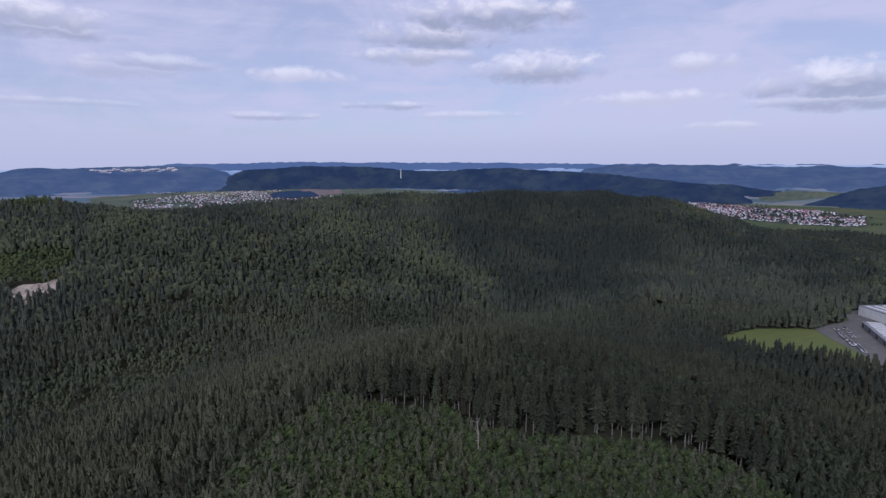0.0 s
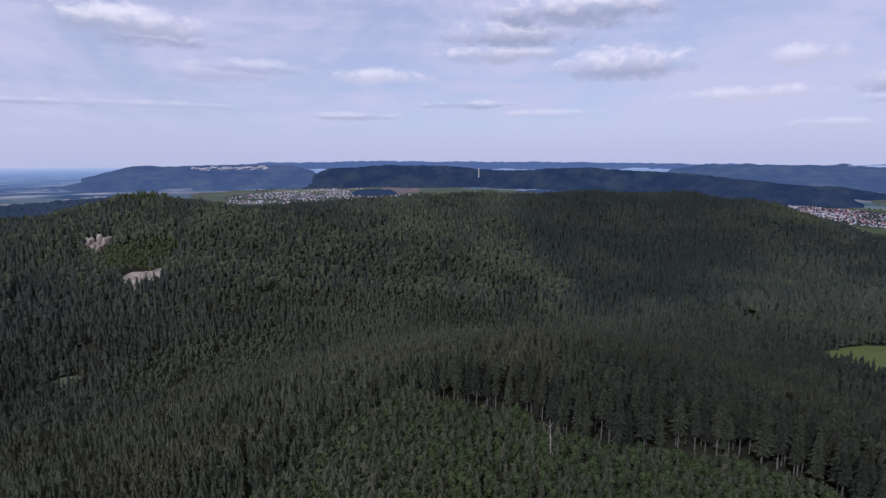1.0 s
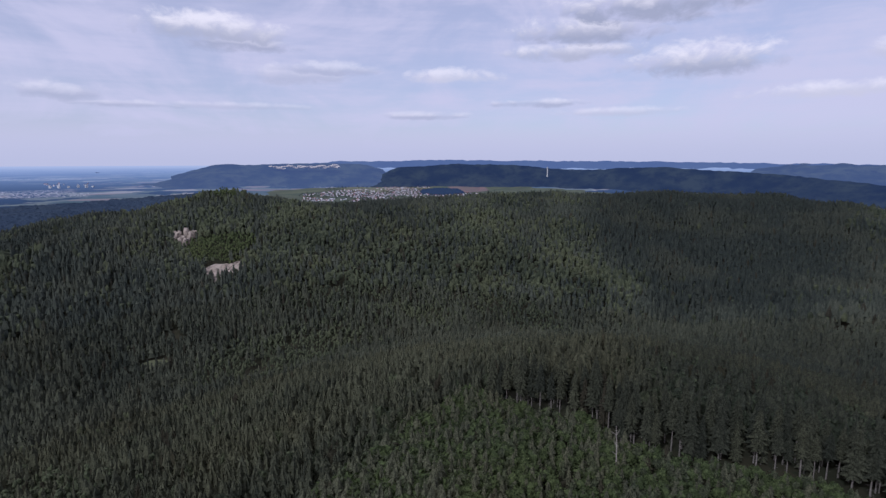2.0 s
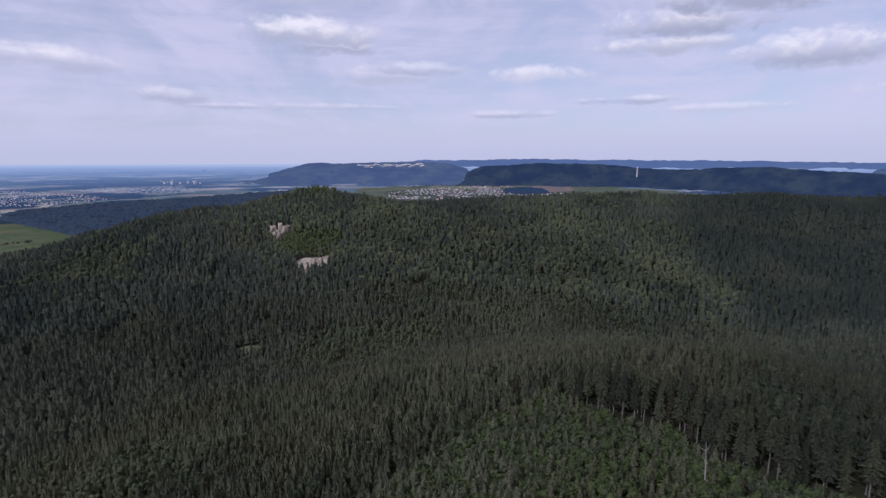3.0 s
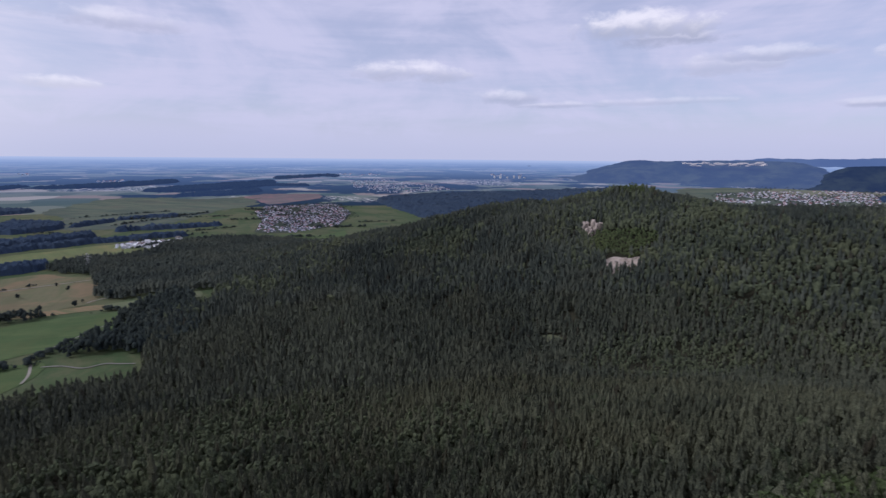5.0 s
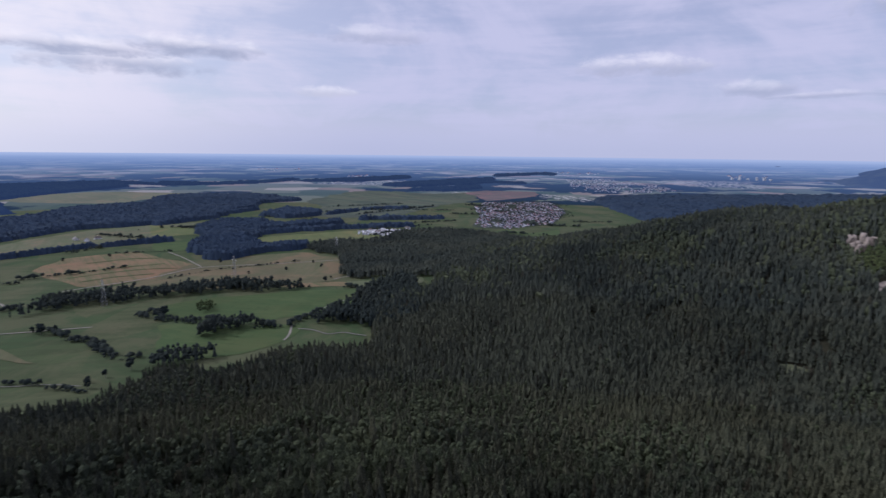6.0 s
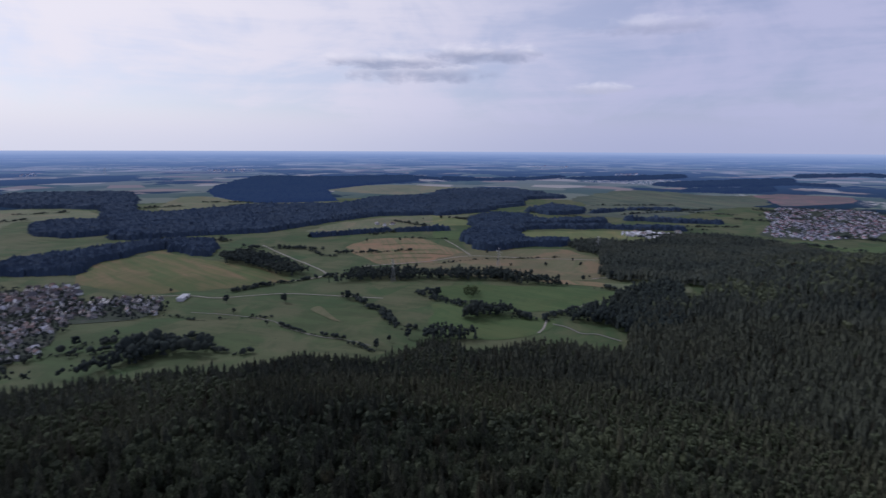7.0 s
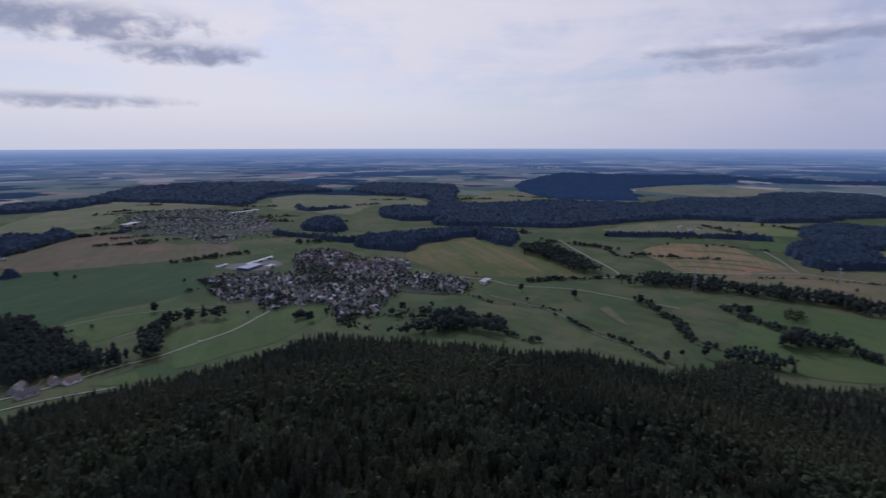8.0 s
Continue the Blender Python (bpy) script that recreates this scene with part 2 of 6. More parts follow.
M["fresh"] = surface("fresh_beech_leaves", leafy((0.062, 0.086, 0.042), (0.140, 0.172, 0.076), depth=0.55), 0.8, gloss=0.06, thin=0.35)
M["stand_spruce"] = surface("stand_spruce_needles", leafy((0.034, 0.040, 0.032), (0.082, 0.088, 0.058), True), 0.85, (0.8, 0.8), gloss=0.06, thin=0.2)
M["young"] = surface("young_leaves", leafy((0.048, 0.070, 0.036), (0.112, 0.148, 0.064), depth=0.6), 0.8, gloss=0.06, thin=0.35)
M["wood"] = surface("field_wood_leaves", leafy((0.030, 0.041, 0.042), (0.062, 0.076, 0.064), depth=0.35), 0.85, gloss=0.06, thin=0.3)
# the blue of these leaves is haze painted into the base colour
M["mid_wood"] = surface("hazed_mid_wood_leaves", leafy((0.029, 0.046, 0.080), (0.043, 0.063, 0.098), depth=0.25), 0.9, gloss=0.03)
M["bark"] = surface("bark", patchy((0.16, 0.15, 0.14), (0.11, 0.10, 0.095), (0.25, 0.235, 0.22), 2.0, 0.5), 0.95)
M["bare_wood"] = surface("bare_dead_wood", patchy((0.30, 0.28, 0.26), (0.22, 0.20, 0.18), (0.36, 0.34, 0.32), 2.0, 0.5), 0.9)
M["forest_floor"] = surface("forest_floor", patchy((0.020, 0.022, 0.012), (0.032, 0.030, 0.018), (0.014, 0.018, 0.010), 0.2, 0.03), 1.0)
M["meadow"] = surface("meadow_grass", parcels, 0.95, gloss=0.1)
# darker than the other grass: cloud shade painted into the pasture's green
M["pasture"] = surface("cloud_shaded_pasture", banded((0.030, 0.064, 0.031), (0.046, 0.074, 0.035), 50, 30), 0.95, gloss=0.1)
M["bright_meadow"] = surface("fresh_meadow_grass", banded((0.056, 0.090, 0.036), (0.074, 0.104, 0.043), 25, 14), 0.95, gloss=0.1)
M["lawn"] = surface("mown_meadow_grass", banded((0.098, 0.125, 0.042), (0.112, 0.136, 0.048), 60, 12), 0.95, gloss=0.1)
M["hill_field"] = surface("tan_and_green_hill_field", banded((0.074, 0.098, 0.038), (0.160, 0.116, 0.066), 25, 34, 0.3), 0.95, gloss=0.1)
M["dry_meadow"] = surface("dry_meadow_grass", banded((0.122, 0.134, 0.082), (0.092, 0.112, 0.060), 70, 20), 0.95, gloss=0.1)
M["yellow_field"] = surface("yellow_green_field", banded((0.122, 0.142, 0.062), (0.098, 0.126, 0.054), 80, 24), 0.95, gloss=0.1)
M["stubble"] = surface("stubble_field", banded((0.185, 0.138, 0.082), (0.112, 0.116, 0.060), 62, 16, 0.9), 0.95, gloss=0.1)
M["olive"] = surface("olive_field", banded((0.122, 0.116, 0.068), (0.092, 0.104, 0.054), 100, 25), 0.95, gloss=0.1)
M["soil"] = surface("brown_field", banded((0.116, 0.096, 0.068), (0.080, 0.084, 0.050), 20, 30), 0.95, gloss=0.1)
M["road"] = surface("pale_road", patchy((0.15, 0.145, 0.13), (0.19, 0.18, 0.165), (0.12, 0.118, 0.108), 0.3, 0.05), 0.9)
M["gravel"] = surface("gravel_track", patchy((0.26, 0.24, 0.21), (0.22, 0.205, 0.18), (0.18, 0.17, 0.15), 0.3, 0.05), 0.95)
M["asphalt"] = surface("grey_asphalt", patchy((0.11, 0.105, 0.105), (0.09, 0.09, 0.09), (0.14, 0.135, 0.13), 0.2, 0.04), 0.9)
M["rock"] = surface("pale_limestone", patchy((0.36, 0.31, 0.27), (0.20, 0.17, 0.145), (0.42, 0.37, 0.335), 0.35, 0.12), 0.95, (0.6, 0.8))
M["yards"] = surface("gardens_and_yards", patchy((0.022, 0.036, 0.021), (0.032, 0.042, 0.027), (0.046, 0.047, 0.044), 0.06, 0.02), 0.95)
M["roof"] = surface("roof_tiles", own_tint(ROOFS), 0.42, gloss=0.5)
M["plaster"] = surface("house_plaster", own_tint(PLASTER), 0.9)
M["far_roof"] = surface("many_roofs", tinted(ROOFS), 0.42, gloss=0.5)
M["far_plaster"] = surface("many_plaster_walls", tinted(PLASTER), 0.9)
M["glass"] = surface("window_glass", (0.03, 0.035, 0.04), 0.08, gloss=0.6)
M["white_metal"] = surface("white_sheet_metal", patchy((0.55, 0.56, 0.58), (0.48, 0.49, 0.51), (0.42, 0.43, 0.45), 0.2, 0.03), 0.5)
M["grey_metal"] = surface("grey_sheet_metal", patchy((0.17, 0.175, 0.20), (0.14, 0.145, 0.165), (0.21, 0.215, 0.235), 0.2, 0.03), 0.5)
M["blue_metal"] = surface("blue_sheet_metal", patchy((0.07, 0.10, 0.22), (0.06, 0.09, 0.19), (0.10, 0.13, 0.26), 0.2, 0.03), 0.45)
M["steel"] = surface("galvanised_steel", patchy((0.34, 0.35, 0.36), (0.28, 0.29, 0.30), (0.4, 0.4, 0.4), 0.5, 0.1), 0.55, metal=0.6)
M["concrete"] = surface("pale_concrete", patchy((0.52, 0.50, 0.48), (0.44, 0.43, 0.41), (0.36, 0.35, 0.34), 0.3, 0.05), 0.9)
M["car_paint"] = surface("car_paint", own_tint([(0.45, 0.45, 0.47), (0.03, 0.03, 0.035), (0.35, 0.36, 0.38), (0.08, 0.09, 0.14), (0.12, 0.10, 0.10), (0.75, 0.75, 0.75)]), 0.3, gloss=0.5)
M["tyre"] = surface("tyre_rubber", (0.02, 0.02, 0.02), 0.9)


def ring_distance(n):
    """The true distance of the far land, from its own plan coordinates."""
    place = n.add("ShaderNodeUVMap")
    place.uv_map = "plan"
    size = n.add("ShaderNodeVectorMath")
    size.operation = "LENGTH"
    n.link(place.outputs[0], size.inputs[0])
    return place.outputs[0], size.outputs["Value"]


def far_land(n, coords):
    plan, _ = ring_distance(n)
    cells = n.add("ShaderNodeTexVoronoi")
    cells.feature, cells.voronoi_dimensions = "F1", "2D"
    n.link(n.scaled(plan, (1.0, 1.0, 1.0)), cells.inputs["Vector"])
    cells.inputs["Scale"].default_value = 4.2
    pick = n.add("ShaderNodeSeparateColor")
    n.link(cells.outputs["Color"], pick.inputs[0])
    tone = n.mix(n.step(pick.outputs[0], 0.25, 0.6), (0.070, 0.096, 0.058), (0.150, 0.165, 0.110))
    tone = n.mix(n.step(pick.outputs[1], 0.76, 0.80), tone, (0.24, 0.19, 0.14))
    tone = n.mix(n.step(pick.outputs[2], 0.86, 0.88), tone, (0.34, 0.31, 0.25))
    woods = n.math("ADD", n.math("MULTIPLY", n.noise(plan, 0.42, 3.0, 0.5), 0.5), n.math("MULTIPLY", n.noise(plan, 1.7, 5.0, 0.62, 0.4), 0.5))
    tone = n.mix(n.step(woods, 0.494, 0.512), tone, (0.012, 0.021, 0.020))
    towns = n.noise(plan, 0.55, 2.0)
    dots = n.noise(plan, 30.0, 2.0)
    return n.mix(n.math("MULTIPLY", n.step(towns, 0.60, 0.64), n.step(dots, 0.52, 0.60)), tone, (0.62, 0.58, 0.55))


# haze over the far plain, painted as emission that grows with distance
def haze_share(n):
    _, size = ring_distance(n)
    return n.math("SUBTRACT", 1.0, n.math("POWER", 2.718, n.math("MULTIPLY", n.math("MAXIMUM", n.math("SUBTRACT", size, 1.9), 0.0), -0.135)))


def haze_tone(n):
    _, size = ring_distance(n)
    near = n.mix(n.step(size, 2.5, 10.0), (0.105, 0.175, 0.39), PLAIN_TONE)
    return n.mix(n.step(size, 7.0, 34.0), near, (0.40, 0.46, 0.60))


M["far_land"] = surface("far_land", far_land, 1.0, glow=haze_share, gloss=0.0, tone=haze_tone)
# ridge woods: the glow is painted haze, more of it the farther the ridge
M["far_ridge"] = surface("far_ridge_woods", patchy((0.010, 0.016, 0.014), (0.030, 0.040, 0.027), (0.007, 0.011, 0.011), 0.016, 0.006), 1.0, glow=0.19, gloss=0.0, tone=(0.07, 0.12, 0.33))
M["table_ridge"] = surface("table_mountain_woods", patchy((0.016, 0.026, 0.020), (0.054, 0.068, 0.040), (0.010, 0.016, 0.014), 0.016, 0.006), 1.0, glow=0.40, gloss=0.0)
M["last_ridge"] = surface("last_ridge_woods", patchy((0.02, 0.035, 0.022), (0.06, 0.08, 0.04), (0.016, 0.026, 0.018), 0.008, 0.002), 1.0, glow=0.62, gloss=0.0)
# far woods, fields, cliffs and towns: a little blue emission painted on as haze
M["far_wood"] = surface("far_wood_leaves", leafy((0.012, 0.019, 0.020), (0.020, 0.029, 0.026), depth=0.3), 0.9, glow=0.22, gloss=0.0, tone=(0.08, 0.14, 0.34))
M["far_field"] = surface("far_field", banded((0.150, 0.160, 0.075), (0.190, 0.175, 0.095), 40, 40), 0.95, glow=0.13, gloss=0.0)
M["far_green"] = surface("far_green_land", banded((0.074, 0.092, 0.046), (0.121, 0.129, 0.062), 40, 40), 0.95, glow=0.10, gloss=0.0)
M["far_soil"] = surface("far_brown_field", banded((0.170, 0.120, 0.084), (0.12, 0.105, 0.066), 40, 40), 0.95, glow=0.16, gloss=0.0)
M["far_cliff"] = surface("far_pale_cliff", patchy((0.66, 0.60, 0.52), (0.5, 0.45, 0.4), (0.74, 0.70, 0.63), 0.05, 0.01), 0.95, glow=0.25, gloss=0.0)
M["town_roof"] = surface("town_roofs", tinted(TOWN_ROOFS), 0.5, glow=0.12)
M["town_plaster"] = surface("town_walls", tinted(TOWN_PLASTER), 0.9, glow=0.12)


# ---- the lie of the land ----
def smooth(v):
    v = np.clip(v, 0.0, 1.0)
    return v * v * (3 - 2 * v)


def value_noise(x, y, size, seed):
    """Smooth noise from 0 to 1, for arrays of places."""
    gx, gy = np.asarray(x, float) / size, np.asarray(y, float) / size
    ix, iy = np.floor(gx), np.floor(gy)
    fx, fy = smooth(gx - ix), smooth(gy - iy)

    def corner(a, b):
        v = np.sin(a * 127.1 + b * 311.7 + seed * 74.7) * 43758.5453
        return v - np.floor(v)
    low = corner(ix, iy) * (1 - fx) + corner(ix + 1, iy) * fx
    high = corner(ix, iy + 1) * (1 - fx) + corner(ix + 1, iy + 1) * fx
    return low * (1 - fy) + high * fy


def polar(az, r):
    return -r * math.sin(radians(az)), r * math.cos(radians(az))


def drawn_in(true):
    """The built distance of a place that is truly this far off."""
    true = np.asarray(true, float)
    return np.where(true <= 2700, true, 2700 + 2150 * (1 - 2700 / np.maximum(true, 2700)))


def true_distance(r):
    r = np.asarray(r, float)
    return np.where(r <= 2700, r, 2700 / np.maximum(1 - (r - 2700) / 2150, 0.06))


def crest(x, y, points, width):
    """Height of a ridge along a line of (degrees, distance, height)."""
    best = np.zeros(np.shape(x))
    line = [(*polar(a, r), h) for a, r, h in points]
    for (ax, ay, ah), (bx, by, bh) in zip(line, line[1:]):
        dx, dy = bx - ax, by - ay
        f = np.clip(((x - ax) * dx + (y - ay) * dy) / (dx * dx + dy * dy), 0, 1)
        d = np.hypot(x - ax - f * dx, y - ay - f * dy)
        best = np.maximum(best, (ah + f * (bh - ah)) * np.exp(-(d / width) ** 2))
    return best


RIDGE_A = [(6, 1180, 138), (16.5, 1100, 144), (27, 1080, 152), (34.5, 1120, 155), (37.6, 1170, 168), (41, 1150, 148), (46, 1130, 140),
           (51, 1100, 110), (55, 1080, 90), (60, 1050, 70), (65, 1000, 44), (72, 930, 14)]
RIDGE_B = [(8, 1250, 130), (3.8, 1340, 139), (-1, 1350, 147), (-8, 1350, 156), (-15, 1350, 154), (-19.6, 1340, 143), (-22, 1330, 112), (-24.5, 1330, 70)]
SPUR = [(150, 140, 92), (20, 60, 106), (-8, 250, 128)]


def land(x, y):
    """Height of the ground."""
    x, y = np.asarray(x, float), np.asarray(y, float)
    r = np.hypot(x, y)
    plain = np.where(r > 2700, EYE - r * EYE / true_distance(r), 0.0)
    swell = smooth((r - 600) / 400) * smooth((2700 - r) / 500) * ((value_noise(x, y, 420, 3) - 0.5) * 9 + (value_noise(x, y, 170, 5) - 0.5) * 3)
    floor_z = 58 * smooth(x / 350) * smooth((3200 - r) / 500)
    parts = (floor_z, crest(x, y, RIDGE_A, 340), crest(x, y, RIDGE_B, 330), crest(x, y, SPUR, 310))
    hill = sum(p ** 4 for p in parts) ** 0.25
    kx, ky = polar(37.2, 1165)
    hill = hill + 21 * np.exp(-((x - kx) ** 2 + (y - ky) ** 2) / 44 ** 2)
    rough = (value_noise(x, y, 120, 8) - 0.5) * 10 + (value_noise(x, y, 45, 9) - 0.5) * 4
    return plain + swell + hill + rough * smooth((hill - 62) / 40) * smooth((r - 250) / 250)


EDGE_AZ = [-180, -110, -75, -45, -30, -20, 45, 55, 60, 66, 73, 79.5, 80.5, 86.3, 86.8, 88.5, 91, 94, 96, 100, 103, 108, 114, 119, 123, 130, 135, 139, 144, 150, 154.5, 160.5, 166, 173, 180]
EDGE_R = [550, 900, 1650, 1650, 1600, 1900, 1900, 1750, 1500, 1380, 1330, 1040, 860, 860, 645, 640, 640, 655, 650, 617, 605, 640, 562, 588, 602, 570, 611, 607, 620, 652, 626, 585, 558, 558, 560]
YOUNG = [(-120, 120), (-95, 190), (-60, 262), (-20, 257), (5, 250), (20, 228), (27, 223), (65, 223), (95, 225), (121, 215), (133, 197), (140, 165), (125, 120)]
MEADOW = [(284, 550), (310, 570), (355, 590), (415, 584), (402, 490), (350, 445), (295, 508)]
YARD = [(417, 584), (482, 620), (500, 662), (640, 662), (640, 330), (430, 360), (346, 437), (404, 488)]


def inside(x, y, ring):
    x, y = np.asarray(x, float), np.asarray(y, float)
    hit = np.zeros(x.shape, bool)
    for (ax, ay), (bx, by) in zip(ring, ring[1:] + ring[:1]):
        if ay != by:
            hit ^= ((ay > y) != (by > y)) & (x < (bx - ax) * (y - ay) / (by - ay) + ax)
    return hit


CLEARED = [(290, 550), (310, 568), (355, 588), (417, 584), (482, 618), (500, 660), (640, 660), (640, 360), (446, 388), (362, 462), (306, 514)]


GLADES = [(44.6, 655, 16), (65.6, 238, 14), (59.2, 345, 7), (-12, 700, 9)]


def in_glade(x, y):
    hit = np.zeros(np.shape(x), bool)
    for az, r, size in GLADES:
        px, py = polar(az, r)
        hit |= np.hypot(x - px, y - py) < size
    return hit


def wooded(x, y):
    az = np.degrees(np.arctan2(-x, y))
    ragged = 1 + 0.05 * (value_noise(x, y, 60, 4) - 0.5)
    return (np.hypot(x, y) < np.interp(az, EDGE_AZ, EDGE_R) * ragged) & ~inside(x, y, CLEARED) & ~in_glade(x, y)


# ---- mesh helpers ----
def mesh_from(name, verts, faces, mats, mat_index=None, tint=None, smooth_shade=False):
    """A mesh from arrays: verts (n, 3), faces (m, 3 or 4)."""
    me = bpy.data.meshes.new(name)
    verts, faces = np.ascontiguousarray(verts, np.float32), np.ascontiguousarray(faces, np.int32)
    m, k = faces.shape
    me.vertices.add(len(verts))
    me.vertices.foreach_set("co", verts.ravel())
    me.loops.add(m * k)
    me.loops.foreach_set("vertex_index", faces.ravel())
    me.polygons.add(m)
    me.polygons.foreach_set("loop_start", np.arange(0, m * k, k, dtype=np.int32))
    for mat in mats:
        me.materials.append(mat)
    if mat_index is not None:
        me.polygons.foreach_set("material_index", np.ascontiguousarray(mat_index, np.int32))
    if tint is not None:
        me.attributes.new("tint", "FLOAT", "POINT").data.foreach_set("value", np.ascontiguousarray(tint, np.float32))
    me.polygons.foreach_set("use_smooth", np.full(m, smooth_shade, dtype=bool))
    me.update(calc_edges=True)
    me.validate()
    return me


def thing(name, label, category, group="", kind="", at=None):
    ob = new(name)
    if at is not None:
        ob.matrix_basis = at
    return tagged(ob, label, category, group, kind)


def part(name, bm, material, parent, label=""):
    """One mesh object under a thing or a part."""
    me = bpy.data.meshes.new(name)
    bm.to_mesh(me)
    bm.free()
    me.materials.append(material)
    ob = new(name, me)
    ob.parent = parent
    return tagged(ob, label) if label else ob


def box(bm, cx, cy, cz, sx, sy, sz, turn=0.0):
    """A box by its centre and full sizes."""
    made = bmesh.ops.create_cube(bm, size=1.0)["verts"]
    bmesh.ops.transform(bm, matrix=pose(cx, cy, cz, 0, 0, turn) @ Matrix.Diagonal((sx, sy, sz, 1)), verts=made)
    return made


def rod(bm, a, b, ra, rb, sides=6):
    """A tapered rod from a to b."""
    a, b = Vector(a), Vector(b)
    made = bmesh.ops.create_cone(bm, cap_ends=True, segments=sides, radius1=ra, radius2=rb, depth=(b - a).length)["verts"]
    bmesh.ops.transform(bm, matrix=Matrix.Translation((a + b) / 2) @ (b - a).to_track_quat("Z", "Y").to_matrix().to_4x4(), verts=made)


def ground_at(x, y):
    return float(land(np.array([x]), np.array([y]))[0])


# ---- ground ----
def polar_sheet(name, radii, step, label, kind, mats, pick=None, with_plan=False):
    az = np.arange(-180, 180, step)
    aa, rr = np.meshgrid(np.radians(az), radii)
    x, y = -rr * np.sin(aa), rr * np.cos(aa)
    verts = np.stack([x, y, land(x, y)], -1).reshape(-1, 3)
    k = len(az)
    i, j = np.meshgrid(np.arange(len(radii) - 1), np.arange(k), indexing="ij")
    jj = (j + 1) % k
    faces = np.stack([i * k + j, i * k + jj, (i + 1) * k + jj, (i + 1) * k + j], -1).reshape(-1, 4)[:, ::-1]
    index = pick(verts[faces].mean(1)) if pick else None
    me = mesh_from(name, verts, faces, mats, index, smooth_shade=True)
    if with_plan:
        true = true_distance(np.hypot(verts[:, 0], verts[:, 1]))
        plan = verts[:, :2] / np.hypot(verts[:, 0], verts[:, 1])[:, None] * true[:, None] / 1000
        me.uv_layers.new(name="plan").data.foreach_set("uv", plan[faces.ravel()].astype(np.float32).ravel())
    return tagged(new(name, me), label, "ground", kind=kind)


near_radii = np.concatenate([[0.01], np.arange(30, 900, 12), np.arange(900, 2700, 22), [2700]])
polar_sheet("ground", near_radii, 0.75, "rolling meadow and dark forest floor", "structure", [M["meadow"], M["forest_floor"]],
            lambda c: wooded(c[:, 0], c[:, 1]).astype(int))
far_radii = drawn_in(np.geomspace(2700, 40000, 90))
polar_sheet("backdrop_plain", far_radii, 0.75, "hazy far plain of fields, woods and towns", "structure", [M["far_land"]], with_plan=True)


def outline(ring, wobble=0.0, seed=0, per=8):
    """The ring of corners as a smooth closed line of many points."""
    pts = np.array(ring, float)
    n = len(pts)
    out = []
    for i in range(n):
        p0, p1, p2, p3 = pts[i - 1], pts[i], pts[(i + 1) % n], pts[(i + 2) % n]
        for s in np.linspace(0, 1, per, endpoint=False):
            curve = 0.5 * (2 * p1 + (p2 - p0) * s + (2 * p0 - 5 * p1 + 4 * p2 - p3) * s * s + (3 * p1 - p0 - 3 * p2 + p3) * s ** 3)
            out.append(curve * 0.5 + (p1 + (p2 - p1) * s) * 0.5)
    out = np.array(out)
    if wobble:
        mid = out.mean(0)
        out = mid + (out - mid) * (1 + wobble * (value_noise(out[:, 0] + seed * 37, out[:, 1], 40, seed)[:, None] - 0.5))
    return out


def field(name, ring, material, label, lift=0.35, rings=14, category="field", wobble=0.14):
    """A parcel laid on the land."""
    edge = outline(ring, wobble, len(ring))
    mid = edge.mean(0)
    s = np.linspace(0, 1, rings + 1)[1:]
    pts = np.concatenate([mid[None], *[mid + (edge - mid) * v for v in s]])
    r = np.hypot(pts[:, 0], pts[:, 1])
    z = land(pts[:, 0], pts[:, 1]) + lift * (1 + r / 3000)
    k = len(edge)
    tris = [(0, 1 + i, 1 + (i + 1) % k) for i in range(k)]
    for a in range(rings - 1):
        for i in range(k):
            p, q = 1 + a * k + i, 1 + a * k + (i + 1) % k
            tris += [(p, p + k, q + k), (p, q + k, q)]
    tris = np.array(tris)
    v = np.column_stack([pts, z])
    normal = np.cross(v[tris[0][1]] - v[tris[0][0]], v[tris[0][2]] - v[tris[0][0]])
    if normal[2] < 0:
        tris = tris[:, ::-1]
    return tagged(new(name, mesh_from(name, v, tris, [material], smooth_shade=True)), label, category, kind="structure")


def ribbon(name, line, width, material, label, lift=0.6, category="road"):
    """A road along a line of places."""
    pts = np.array(line, float)
    fine = []
    for i in range(len(pts) - 1):
        p0, p1, p2, p3 = pts[max(i - 1, 0)], pts[i], pts[i + 1], pts[min(i + 2, len(pts) - 1)]
        for s in np.linspace(0, 1, 10, endpoint=False):
            fine.append(0.5 * (2 * p1 + (p2 - p0) * s + (2 * p0 - 5 * p1 + 4 * p2 - p3) * s * s + (3 * p1 - p0 - 3 * p2 + p3) * s ** 3))
    fine = np.array(fine + [pts[-1]])
    way = np.gradient(fine, axis=0)
    side = np.stack([-way[:, 1], way[:, 0]], -1) / np.linalg.norm(way, axis=1)[:, None]
    v = np.concatenate([fine + side * width / 2, fine - side * width / 2])
    z = land(v[:, 0], v[:, 1]) + lift * (1 + np.hypot(v[:, 0], v[:, 1]) / 3000)
    k = len(fine)
    faces = np.array([(k + i, k + i + 1, i + 1, i) for i in range(k - 1)])
    return tagged(new(name, mesh_from(name, np.column_stack([v, z]), faces, [material])), label, category, kind="structure")


def far(az, el):
    """The built place on the far plain that shows in that direction."""
    return polar(az, float(drawn_in(EYE / math.tan(radians(-el)))))


# fields of the plain
parcels_laid = []


def parcel(key, label, ring):
    """A field of the plain; each lies a little above the one before."""
    parcels_laid.append(field("field", ring, M[key], label, lift=0.14 + 0.012 * len(parcels_laid)))


